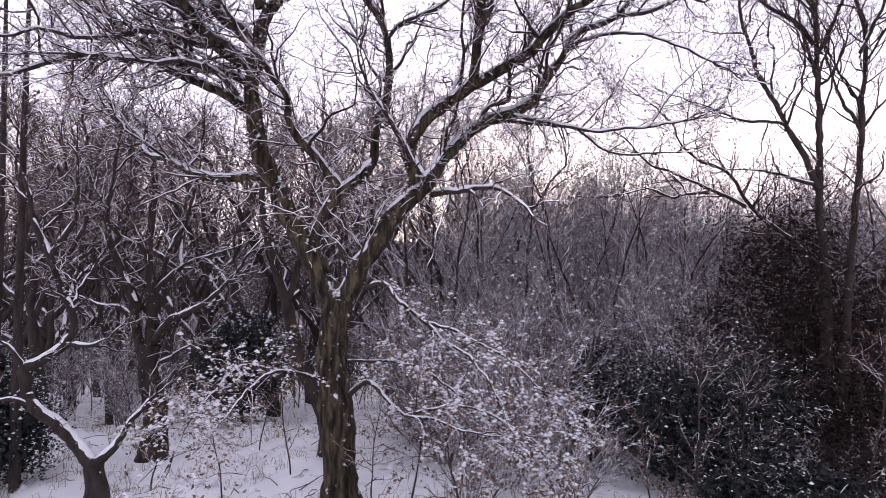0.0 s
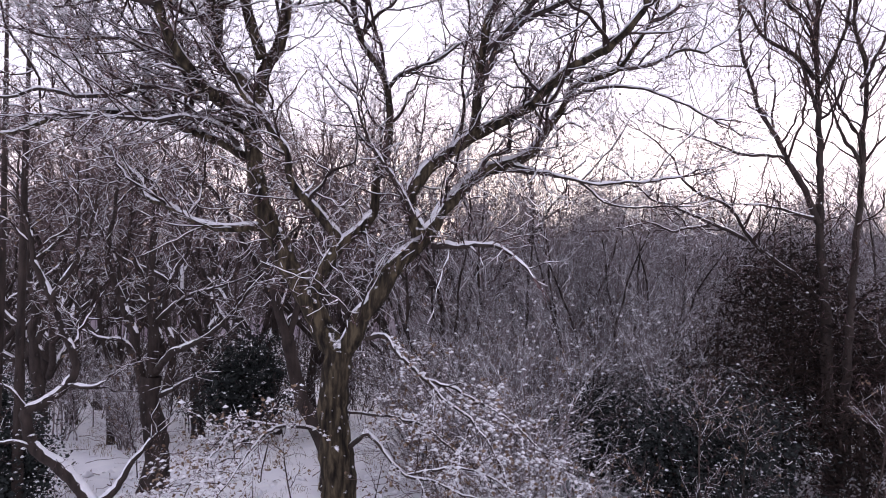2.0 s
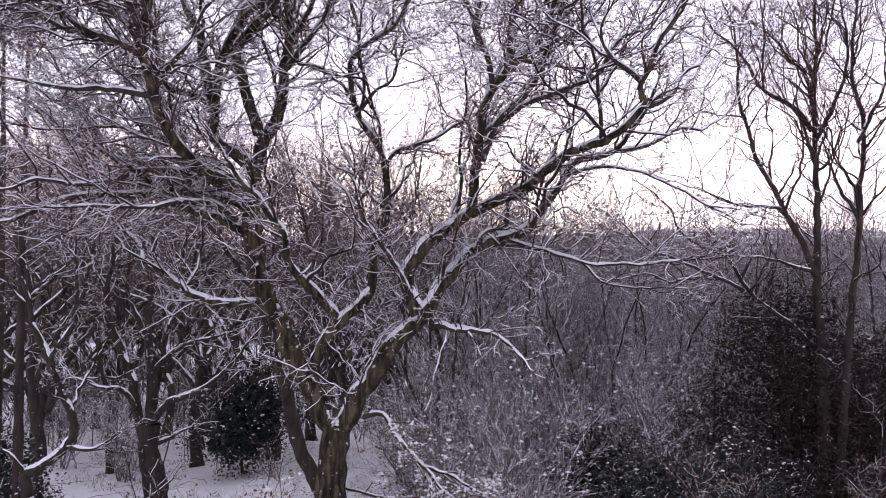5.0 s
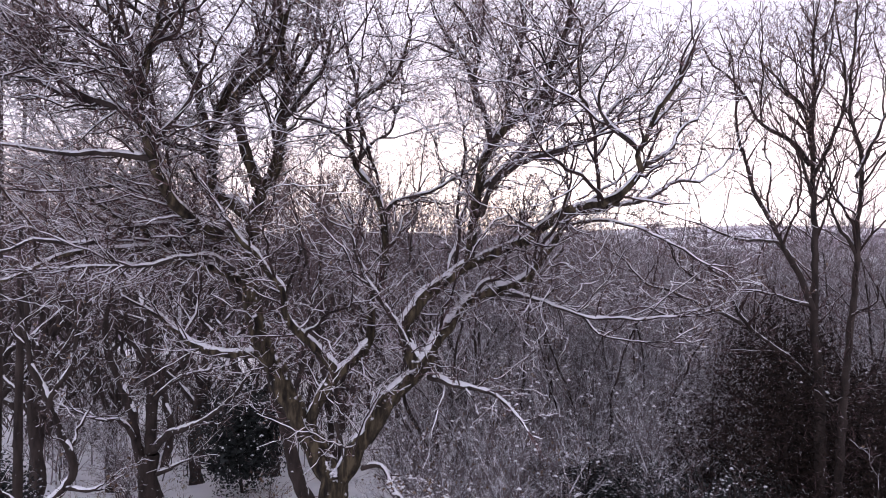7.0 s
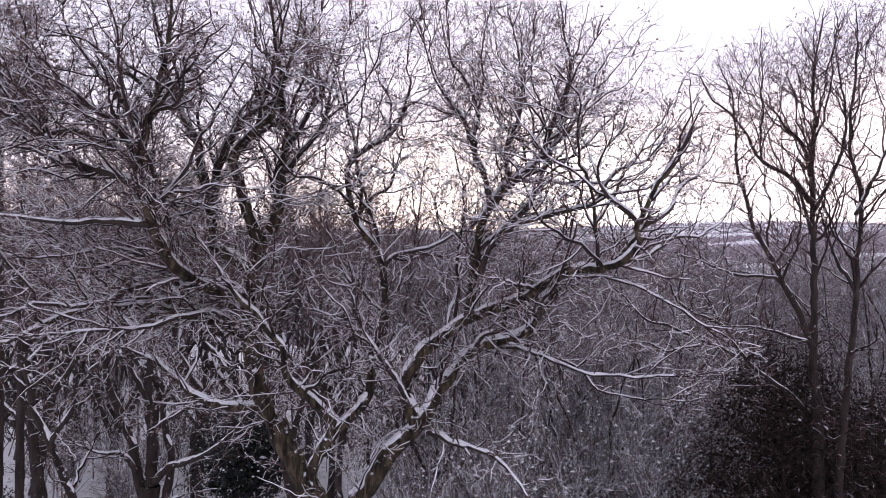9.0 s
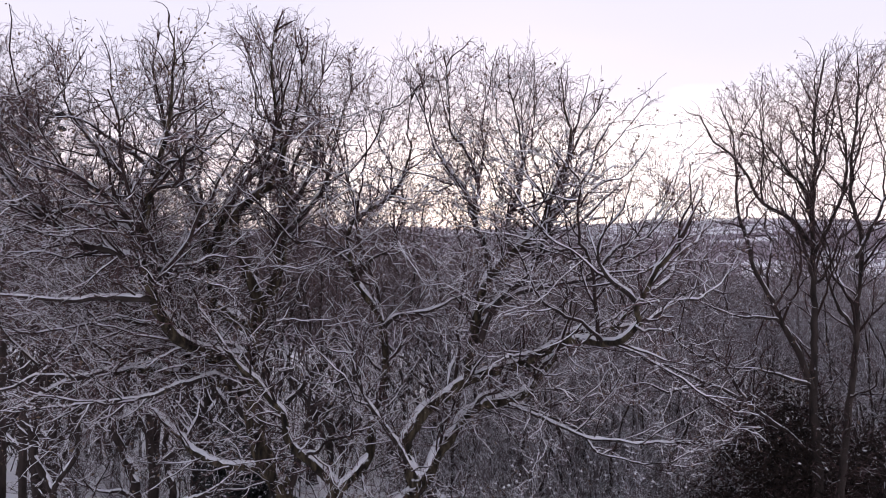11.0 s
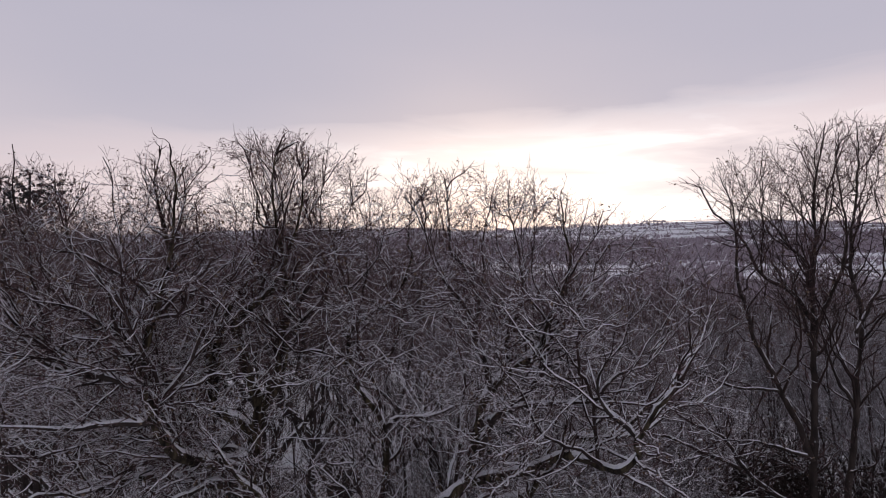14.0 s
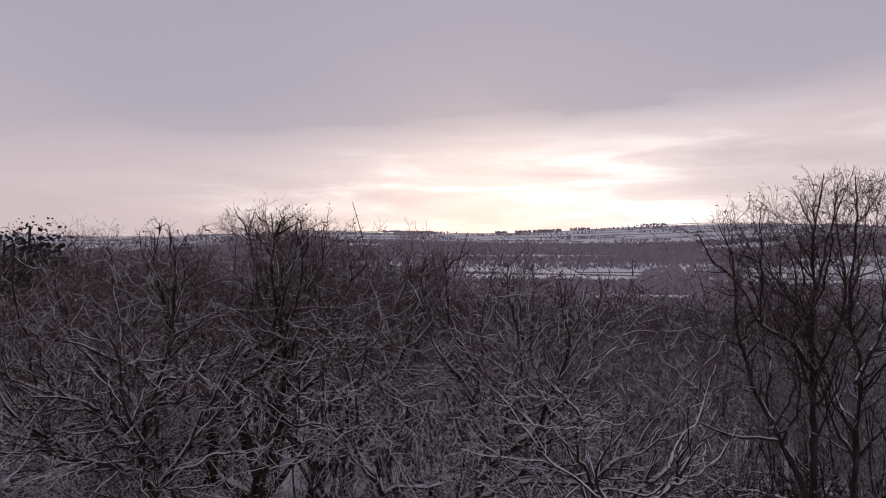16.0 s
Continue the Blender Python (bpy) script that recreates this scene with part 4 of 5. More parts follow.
limb(oak, 0.075, 0.015, (-3.07, 10.00, 5.01), (-3.74, 10.10, 4.99), (-4.36, 10.40, 5.08), (-5.12, 10.90, 5.42), (-5.84, 11.40, 5.65), (-6.17, 11.60, 6.10), (-6.99, 12.00, 6.54), (-7.47, 12.00, 6.88), (-7.72, 12.00, 7.29))
limb(oak, 0.08, 0.015, (-3.43, 10.15, 6.15), (-3.77, 10.00, 6.40), (-4.12, 9.80, 6.52), (-4.49, 9.60, 6.64), (-4.66, 9.40, 6.74), (-5.17, 9.20, 6.71), (-5.57, 9.00, 6.67), (-5.94, 8.80, 6.48), (-6.21, 8.60, 6.28), (-6.71, 8.50, 6.19))
limb(oak, 0.065, 0.012, (-3.35, 10.10, 6.57), (-3.73, 10.00, 6.73), (-4.17, 9.90, 6.81), (-4.45, 9.90, 6.84), (-4.63, 9.70, 6.77), (-4.83, 9.70, 6.96), (-4.91, 9.50, 7.11), (-5.23, 9.50, 7.20), (-5.34, 9.30, 7.35), (-5.55, 9.20, 7.53), (-5.96, 9.00, 7.79))
limb(oak, 0.055, 0.012, (-3.31, 10.05, 6.75), (-3.59, 9.80, 7.07), (-4.01, 9.50, 7.03), (-4.28, 9.30, 7.10), (-4.73, 9.00, 7.02), (-4.87, 8.80, 6.89), (-5.25, 8.60, 6.78), (-5.76, 8.40, 6.83), (-6.09, 8.20, 6.66), (-6.57, 8.20, 6.62))
limb(oak, 0.045, 0.012, (-3.52, 10.00, 6.37), (-3.69, 9.60, 6.61), (-3.83, 9.30, 6.65), (-4.03, 9.00, 6.56), (-4.27, 8.80, 6.48), (-4.68, 8.50, 6.44), (-5.12, 8.30, 6.44), (-5.61, 8.20, 6.39))
limb(oak, 0.04, 0.012, (-4.06, 9.40, 7.09), (-4.18, 9.10, 7.55), (-4.42, 8.90, 7.53), (-4.76, 8.60, 7.61), (-5.12, 8.40, 7.55), (-5.47, 8.20, 7.49))
limb(oak, 0.045, 0.012, (-4.26, 9.80, 6.80), (-4.18, 9.70, 7.09), (-4.21, 9.60, 7.33), (-4.32, 9.40, 7.61), (-4.41, 9.30, 7.92))
limb(oak, 0.05, 0.012, (-3.19, 9.60, 6.79), (-3.49, 9.40, 6.99), (-3.85, 9.20, 7.15), (-4.03, 9.10, 7.30), (-4.16, 9.00, 7.60), (-4.34, 8.90, 8.07))
limb(oak, 0.17, 0.11, (-1.75, 10.05, 2.91), (-1.49, 9.95, 3.34), (-1.25, 9.85, 3.73), (-1.02, 9.80, 4.07), (-0.80, 9.80, 4.38), (-0.53, 9.80, 4.69), (-0.26, 9.90, 5.04), (0.00, 10.10, 5.43))
limb(oak, 0.11, 0.02, (-0.04, 10.10, 5.38), (0.42, 10.36, 5.89), (0.80, 10.30, 6.07), (1.27, 10.20, 6.21), (1.58, 10.10, 6.56), (1.79, 10.00, 6.90), (2.05, 9.90, 7.31), (2.37, 9.70, 7.38), (2.62, 9.50, 7.45), (2.78, 9.30, 7.69), (2.98, 9.10, 8.02))
limb(oak, 0.125, 0.02, (-0.44, 9.75, 4.86), (-0.63, 9.80, 5.35), (-0.57, 9.90, 5.71), (-0.26, 10.00, 6.03), (0.11, 10.00, 6.31), (0.39, 10.00, 6.52), (0.84, 9.80, 6.70), (1.23, 9.60, 6.86), (1.57, 9.20, 7.15), (1.87, 9.00, 7.35), (2.17, 8.50, 7.35), (2.41, 8.00, 7.53), (2.59, 7.90, 7.77), (2.50, 7.80, 7.93), (2.58, 7.60, 8.21), (2.63, 7.50, 8.46), (2.85, 7.40, 8.71))
limb(oak, 0.085, 0.015, (0.39, 10.00, 6.52), (0.45, 9.60, 7.13), (0.50, 9.30, 7.59), (0.58, 9.10, 8.03), (0.74, 9.00, 8.35), (0.98, 8.90, 8.62), (1.26, 8.80, 8.80), (1.42, 8.80, 9.01), (1.57, 8.70, 9.50), (1.72, 8.70, 9.83), (1.78, 8.60, 10.27), (1.69, 8.50, 10.74), (1.61, 8.50, 11.14))
limb(oak, 0.045, 0.012, (0.69, 9.00, 8.28), (0.59, 8.90, 8.74), (0.44, 8.90, 9.16), (0.52, 8.80, 9.54), (0.44, 8.80, 9.87), (0.27, 8.70, 10.16), (0.11, 8.60, 10.36), (0.07, 8.50, 10.74), (0.03, 8.50, 11.22))
limb(oak, 0.045, 0.012, (0.53, 9.30, 7.65), (0.88, 9.20, 7.88), (1.20, 9.00, 8.06), (1.59, 8.80, 8.15), (2.08, 8.50, 8.29), (2.21, 8.30, 8.48), (2.39, 8.20, 8.72), (2.76, 8.20, 8.83))
limb(oak, 0.035, 0.01, (0.98, 8.90, 8.62), (0.92, 8.70, 9.10), (1.07, 8.60, 9.55), (1.10, 8.50, 9.99), (0.93, 8.40, 10.80), (0.89, 8.40, 11.35))
limb(oak, 0.035, 0.01, (2.53, 7.80, 7.97), (2.29, 7.80, 8.18), (2.07, 7.80, 8.40), (2.00, 7.80, 8.69), (2.14, 7.80, 8.97))
limb(oak, 0.026, 0.012, (1.62, 10.20, 6.74), (1.96, 10.00, 7.11), (2.44, 9.70, 7.23), (2.89, 9.40, 7.13), (3.33, 9.20, 6.87), (3.83, 9.00, 6.53))
limb(oak, 0.026, 0.012, (1.06, 10.20, 6.07), (1.60, 10.00, 5.90), (2.27, 9.70, 5.71), (2.83, 9.50, 5.69), (3.54, 9.30, 5.76))
limb(oak, 0.05, 0.012, (-4.01, 8.00, 8.44), (-4.38, 7.90, 8.60), (-4.93, 7.80, 8.71), (-5.31, 7.70, 8.90), (-5.69, 7.60, 8.97))
limb(oak, 0.045, 0.012, (-4.00, 8.20, 7.95), (-4.43, 8.00, 7.98), (-5.07, 7.80, 7.96), (-5.68, 7.60, 8.02))
limb(oak, 0.05, 0.012, (-4.07, 8.00, 8.82), (-4.25, 7.80, 9.20), (-4.57, 7.60, 9.49), (-5.02, 7.50, 9.69), (-5.39, 7.40, 9.83))
limb(oak, 0.04, 0.012, (-3.96, 8.00, 9.20), (-4.23, 7.90, 9.58), (-4.49, 7.70, 9.93), (-4.73, 7.60, 10.28), (-4.81, 7.50, 10.70))
limb(oak, 0.05, 0.012, (-2.72, 9.90, 8.84), (-2.29, 9.70, 9.22), (-1.97, 9.50, 9.58), (-1.79, 9.30, 10.01), (-1.64, 9.20, 10.53), (-1.45, 9.10, 11.03))
limb(oak, 0.05, 0.012, (-2.65, 9.80, 9.22), (-2.30, 9.70, 9.68), (-2.09, 9.60, 10.13), (-2.02, 9.50, 10.75), (-1.96, 9.40, 11.36))
limb(oak, 0.05, 0.012, (0.55, 9.30, 7.24), (0.80, 9.20, 7.87), (1.21, 9.00, 8.24), (1.44, 8.90, 8.75), (1.63, 8.80, 9.24), (1.73, 8.70, 9.73), (1.87, 8.60, 10.20), (2.16, 8.50, 10.59))
limb(oak, 0.04, 0.012, (0.49, 9.10, 8.90), (0.36, 9.00, 9.41), (0.11, 8.90, 9.73), (-0.14, 8.80, 10.14), (-0.30, 8.70, 10.62))
limb(oak, 0.028, 0.01, (0.90, 10.30, 6.01), (1.47, 10.30, 5.93), (1.98, 10.00, 5.83), (2.25, 10.00, 5.69), (2.48, 9.80, 5.45), (2.84, 9.80, 5.33), (3.13, 9.60, 5.34), (3.56, 9.60, 5.36))
limb(oak, 0.036, 0.01, (2.98, 9.10, 8.02), (3.36, 9.20, 8.22), (3.62, 9.40, 8.62), (3.98, 9.60, 8.86), (4.22, 9.80, 9.26))
limb(oak, 0.034, 0.01, (2.62, 9.50, 7.45), (3.14, 9.60, 7.56), (3.66, 9.80, 7.84), (4.20, 10.00, 7.92), (4.72, 10.20, 8.30))
limb(oak, 0.04, 0.01, (0.47, 10.30, 5.90), (0.65, 10.20, 6.21), (0.98, 10.20, 6.35), (1.03, 10.20, 6.88), (1.32, 9.90, 7.24))
limb(oak, 0.035, 0.01, (0.41, 10.00, 6.89), (0.54, 9.90, 7.34), (0.55, 9.80, 7.85), (0.66, 9.60, 8.30))
limb(oak, 0.10, 0.02, (-2.24, 10.00, 3.72), (-2.11, 9.90, 4.14), (-1.85, 9.80, 4.61), (-1.79, 9.80, 4.82), (-1.92, 9.70, 5.00), (-2.20, 9.50, 5.35), (-2.41, 9.30, 5.70), (-2.48, 9.20, 6.11), (-2.67, 9.10, 6.43), (-2.89, 9.00, 6.73), (-3.07, 8.90, 6.95), (-3.25, 8.80, 7.25))
limb(oak, 0.09, 0.015, (-1.98, 9.80, 4.31), (-1.76, 9.80, 4.68), (-1.41, 9.90, 5.00), (-1.25, 10.00, 5.31), (-1.20, 10.10, 5.95), (-1.03, 10.10, 6.48), (-1.01, 10.10, 7.15), (-1.11, 10.10, 7.48), (-1.31, 10.00, 7.84), (-1.50, 10.00, 8.13), (-1.58, 9.90, 8.53), (-1.61, 9.90, 9.00), (-1.29, 9.80, 9.29), (-0.92, 9.80, 9.52), (-0.68, 9.70, 9.86), (-0.54, 9.60, 10.28), (-0.61, 9.40, 10.47), (-0.51, 9.20, 10.96))
limb(oak, 0.035, 0.01, (-1.03, 10.10, 7.35), (-0.83, 10.00, 7.54), (-0.35, 9.80, 7.64), (0.11, 9.60, 7.84), (0.46, 9.60, 8.02))
limb(oak, 0.03, 0.01, (-1.50, 10.00, 8.15), (-1.20, 9.90, 8.53), (-0.91, 9.80, 8.69), (-0.78, 9.80, 9.06), (-0.72, 9.80, 9.43))
limb(oak, 0.05, 0.012, (-0.25, 9.80, 4.69), (0.16, 9.30, 4.67), (0.49, 9.00, 4.70), (0.81, 8.80, 4.62), (1.03, 8.60, 4.43), (1.22, 8.50, 4.22), level=3)
limb(oak_low, 0.055, 0.01, (-1.34, 9.90, 3.18), (-1.01, 9.80, 3.25), (-0.73, 9.40, 3.03), (-0.31, 9.00, 2.73), (0.03, 8.70, 2.45), (0.42, 8.40, 2.26), (0.71, 8.20, 1.86), habit=DROOP)
limb(oak_low, 0.04, 0.008, (-2.08, 10.00, 1.68), (-2.39, 9.60, 1.85), (-2.53, 9.20, 1.96), (-2.65, 8.60, 1.87), (-2.65, 8.00, 1.77), (-2.72, 7.80, 1.60), (-2.87, 7.50, 1.34), habit=DROOP)
limb(oak_low, 0.06, 0.012, (-1.64, 10.00, 1.38), (-1.35, 9.80, 1.64), (-1.12, 9.50, 1.72), (-0.80, 9.00, 1.58), (-0.51, 8.60, 1.48), (-0.10, 8.30, 1.49), (0.49, 8.00, 1.40), habit=DROOP)
limb(oak, 0.035, 0.01, (-1.77, 9.90, 3.91), (-1.67, 9.90, 3.45), (-1.51, 9.80, 3.27), (-1.36, 9.70, 3.81), (-1.19, 9.70, 4.17))
limb(oak, 0.05, 0.012, (-0.48, 9.80, 4.82), (-0.61, 9.70, 5.17), (-0.83, 9.60, 5.69), (-1.18, 9.50, 6.20), (-1.35, 9.40, 6.52), (-1.43, 9.30, 7.10))
trunk(left, 0.33, 0.24, (-7.78, 15.50, -1.24), (-7.69, 15.50, -0.44), (-7.82, 15.50, 0.29), (-7.92, 15.50, 0.87), (-7.88, 15.50, 1.45))
limb(left, 0.15, 0.02, (-7.92, 15.50, 0.94), (-8.19, 15.50, 1.59), (-8.25, 15.30, 2.49), (-8.57, 15.30, 3.36), (-8.71, 15.00, 4.07), (-8.80, 15.00, 4.79), (-8.55, 14.80, 5.48), (-8.47, 14.80, 6.19), (-8.26, 14.60, 7.00))
limb(left, 0.16, 0.02, (-7.85, 15.50, 1.45), (-7.90, 15.60, 2.77), (-8.05, 15.60, 3.80), (-7.96, 15.60, 4.85), (-7.90, 15.60, 5.60), (-7.94, 15.50, 6.33), (-8.30, 15.30, 7.03), (-8.40, 15.30, 7.92))
limb(left, 0.10, 0.015, (-7.69, 15.40, 1.61), (-7.13, 15.00, 2.09), (-6.23, 14.60, 2.49), (-5.55, 14.30, 2.92), (-5.04, 14.00, 3.40), (-4.74, 13.90, 3.79), (-4.35, 13.90, 4.19))
limb(left, 0.11, 0.02, (-7.51, 15.50, 1.02), (-7.41, 15.70, 1.95), (-7.76, 15.90, 3.06), (-7.68, 16.00, 3.97), (-7.33, 16.20, 4.75), (-7.12, 16.20, 5.68), (-7.00, 16.40, 6.66))
limb(left, 0.07, 0.012, (-7.87, 15.60, 2.77), (-7.21, 15.40, 3.37), (-6.44, 15.00, 3.66), (-5.60, 14.70, 3.87), (-5.04, 14.70, 4.09))
limb(left, 0.07, 0.012, (-8.16, 15.30, 1.91), (-8.37, 15.00, 2.43), (-8.76, 14.80, 2.51), (-9.35, 14.60, 2.79))
limb(left, 0.07, 0.012, (-8.05, 15.60, 3.66), (-8.23, 15.30, 4.38), (-8.41, 15.20, 5.10), (-8.22, 15.20, 5.98), (-8.39, 15.20, 6.86))
limb(left, 0.06, 0.012, (-7.60, 15.40, 0.96), (-6.82, 15.00, 1.36), (-6.44, 14.80, 1.56))
trunk(bent, 0.22, 0.18, (-6.97, 12.00, -1.32), (-7.01, 12.00, -0.88), (-7.08, 12.00, -0.49))
limb(bent, 0.14, 0.02, (-7.08, 12.00, -0.52), (-7.50, 12.00, -0.02), (-7.90, 11.90, 0.41), (-8.18, 11.80, 0.71), (-8.36, 11.80, 1.04), (-8.33, 11.70, 1.44), (-8.04, 11.80, 1.60), (-7.73, 12.00, 1.91), (-7.61, 12.10, 2.24), (-7.74, 12.10, 2.69), (-7.95, 12.10, 3.15), (-8.07, 12.00, 3.61), (-7.85, 12.00, 4.01), (-7.57, 12.00, 4.47), (-7.47, 11.90, 5.08), (-7.55, 11.90, 5.77))
limb(bent, 0.10, 0.03, (-7.04, 12.00, -0.50), (-6.80, 12.00, -0.24), (-6.64, 12.20, 0.08), (-6.41, 12.30, 0.43), (-6.27, 12.50, 0.75))
limb(bent, 0.08, 0.015, (-8.05, 12.00, 3.55), (-8.26, 12.00, 3.95), (-8.38, 11.90, 4.40), (-8.51, 11.90, 4.96), (-8.65, 11.90, 5.53), (-8.61, 11.90, 6.22))
limb(bent, 0.05, 0.012, (-8.33, 11.70, 1.44), (-8.44, 11.50, 1.85), (-8.78, 11.50, 2.07))
limb(bent, 0.05, 0.012, (-8.18, 11.80, 0.71), (-8.49, 11.60, 0.91), (-8.94, 11.60, 0.85))
limb(bent, 0.06, 0.012, (-7.67, 12.00, 1.91), (-7.14, 11.90, 1.91), (-6.86, 11.90, 2.04))
trunk(second, 0.2, 0.15, (-12.78, 18.00, -1.08), (-12.63, 18.00, -0.31), (-12.74, 18.00, 0.54), (-12.90, 18.00, 1.57))
limb(second, 0.14, 0.02, (-12.86, 18.00, 1.40), (-12.98, 18.00, 2.26), (-12.88, 18.00, 3.13), (-13.22, 18.00, 4.16), (-13.16, 18.00, 5.21), (-13.56, 18.00, 6.43), (-13.52, 18.00, 7.84))
limb(second, 0.10, 0.02, (-12.84, 18.00, 1.92), (-12.38, 18.00, 2.96), (-11.87, 18.00, 3.83), (-11.37, 18.00, 4.70), (-11.14, 18.00, 5.92), (-10.91, 18.00, 7.31))
limb(second, 0.08, 0.02, (-12.90, 18.00, 1.57), (-13.43, 18.00, 2.43), (-13.98, 18.00, 2.94), (-14.55, 18.00, 3.80))
trunk(mid, 0.19, 0.15, (-2.95, 14.60, -0.9), (-3.05, 14.60, -0.2), (-3.36, 14.50, 0.62), (-3.64, 14.40, 1.25), (-3.82, 14.40, 1.92), (-3.91, 14.20, 2.67))
limb(mid, 0.12, 0.02, (-3.91, 14.20, 2.63), (-4.14, 14.00, 3.54), (-4.39, 14.00, 4.39), (-4.50, 14.00, 5.12), (-4.42, 14.00, 5.92), (-4.57, 14.00, 6.86), (-4.66, 14.00, 7.80))
limb(mid, 0.09, 0.02, (-3.88, 14.20, 2.74), (-3.69, 14.20, 3.41), (-3.53, 14.30, 4.08), (-3.41, 14.30, 4.89), (-3.29, 14.30, 5.84))
limb(oak_low, 0.035, 0.008, (-1.62, 10.00, 1.98), (-0.94, 9.40, 2.08), (-0.39, 9.00, 2.07), (0.11, 8.70, 1.82), (0.58, 8.50, 1.49), (1.02, 8.30, 1.10), habit=DROOP)
limb(oak_low, 0.03, 0.008, (-0.31, 9.00, 2.73), (0.34, 8.80, 2.52), (0.89, 8.60, 2.24), (1.34, 8.50, 1.88), habit=DROOP)
limb(oak_low, 0.03, 0.008, (-2.53, 9.20, 1.96), (-2.93, 8.90, 2.05), (-3.21, 8.60, 1.78), (-3.43, 8.40, 1.44), (-3.56, 8.20, 1.04), habit=DROOP)
limb(oak_low, 0.025, 0.008, (-0.51, 8.60, 1.48), (0.12, 8.40, 1.65), (0.72, 8.20, 1.56), (1.22, 8.10, 1.24), habit=DROOP)
trunk(right, 0.15, 0.11, (8.83, 14.60, -1.46), (8.79, 14.60, 0.63), (8.77, 14.60, 2.47), (8.76, 14.60, 3.53))
limb(right, 0.105, 0.015, (8.75, 14.60, 3.46), (8.70, 14.60, 4.33), (8.64, 14.60, 5.13), (8.60, 14.50, 5.92), (8.60, 14.50, 6.86), (8.59, 14.50, 7.80), (8.56, 14.50, 8.74), (8.47, 14.40, 9.18), (8.51, 14.40, 9.98), (8.54, 14.40, 10.78), (8.50, 14.40, 11.58), (8.63, 14.40, 12.51), (8.78, 14.40, 13.58))
limb(right, 0.115, 0.015, (8.78, 14.20, -0.56), (8.93, 14.20, 1.35), (9.04, 14.20, 3.02), (9.16, 14.20, 4.57), (9.27, 14.20, 5.48), (9.37, 14.20, 6.39), (9.38, 14.20, 7.18), (9.46, 14.20, 8.23), (9.47, 14.20, 9.16), (9.29, 14.10, 9.45), (9.17, 14.10, 10.10), (9.22, 14.10, 11.14), (9.34, 14.10, 12.18), (9.30, 14.10, 13.35))
limb(right, 0.08, 0.012, (8.55, 14.50, 5.45), (8.26, 14.60, 6.31), (7.99, 14.70, 6.90), (7.67, 14.70, 7.59), (7.32, 14.80, 8.31), (7.12, 14.80, 9.14), (6.93, 14.80, 9.84), (6.85, 14.80, 11.37), (6.51, 14.80, 12.20))
limb(right, 0.045, 0.01, (8.12, 14.70, 6.77), (7.79, 14.70, 7.07), (7.13, 14.70, 7.11), (6.55, 14.60, 7.22), (5.89, 14.60, 7.49), (5.25, 14.50, 7.67))
limb(right, 0.07, 0.012, (9.20, 14.90, 3.26), (8.88, 15.10, 3.67), (8.20, 15.00, 4.28), (7.48, 14.90, 4.77), (7.14, 14.90, 5.13), (6.77, 14.80, 5.69), (6.50, 14.80, 5.94), (5.96, 14.80, 6.17), (5.45, 14.60, 6.47), (5.22, 14.60, 7.01), (4.79, 14.50, 7.40), (4.39, 14.50, 7.67))
limb(right, 0.05, 0.01, (7.08, 14.90, 5.06), (6.67, 14.90, 5.29), (6.09, 14.80, 5.51), (5.42, 14.80, 5.82), (4.68, 14.60, 6.06), (4.15, 14.60, 6.60), (3.43, 14.40, 7.03))
limb(right, 0.05, 0.01, (8.59, 14.50, 5.52), (8.07, 14.50, 5.68), (7.29, 14.50, 5.88), (6.63, 14.50, 5.91), (6.43, 14.50, 5.87))
limb(right, 0.06, 0.012, (8.44, 14.40, 8.85), (8.05, 14.50, 9.45), (7.38, 14.50, 9.85), (7.08, 14.70, 10.54), (6.67, 14.70, 11.08), (6.29, 14.70, 11.36), (5.99, 14.70, 11.97))
limb(right, 0.05, 0.012, (8.54, 14.40, 8.65), (8.84, 14.30, 9.39), (9.10, 14.30, 9.98), (9.22, 14.30, 10.77), (9.09, 14.30, 11.70), (8.95, 14.30, 12.62))
limb(right, 0.05, 0.012, (9.30, 14.10, 8.54), (9.67, 14.10, 9.32), (9.98, 14.10, 9.98), (10.23, 14.10, 10.88), (10.35, 14.10, 11.79))
limb(right, 0.05, 0.012, (8.49, 14.40, 9.58), (8.25, 14.40, 10.25), (7.92, 14.40, 10.58), (7.46, 14.40, 11.18), (7.13, 14.40, 11.38))
limb(right, 0.04, 0.01, (6.16, 14.80, 5.41), (5.52, 14.70, 5.33), (5.25, 14.70, 5.26), (4.71, 14.70, 5.46), (4.04, 14.70, 5.32))
limb(right, 0.05, 0.01, (8.61, 14.50, 7.93), (8.23, 14.50, 9.15), (7.84, 14.50, 9.70), (7.58, 14.50, 10.24))
limb(right, 0.05, 0.01, (9.36, 14.20, 6.79), (8.94, 14.20, 7.44), (8.69, 14.20, 8.23), (8.51, 14.20, 8.76))

dress(oak, depth=0.043, high=13.2, leaves=9000, leaf_size=0.038, dusted=0.42, bare_top=11.8, laden=1.0, lumps=12000, lump_top=9.0, lump_size=0.010)
dress(oak_low, depth=0.02, high=99, leaves=1800, leaf_size=0.055, dusted=0.6, lumps=6000, lump_size=0.018)
v_, f_ = clump_arrays(oak.rng, [(-1.79 + oak.rng.gauss(0, .05), 10.0 + oak.rng.gauss(0, .05), 3.02 + oak.rng.uniform(0, .13)) for _ in range(110)], 0.028)
mesh_object("fork_snow", oak.local(v_), f_, SNOW, oak.ob, "pad of snow in the fork", kind="stuff")
dress(left, depth=0.036, high=12, wood=DUSTED, dusted=0.45, bare_top=8.5, leaves=200)
dress(bent, depth=0.03, high=12, wood=DUSTED, dusted=0.45, bare_top=8.5, leaves=150)
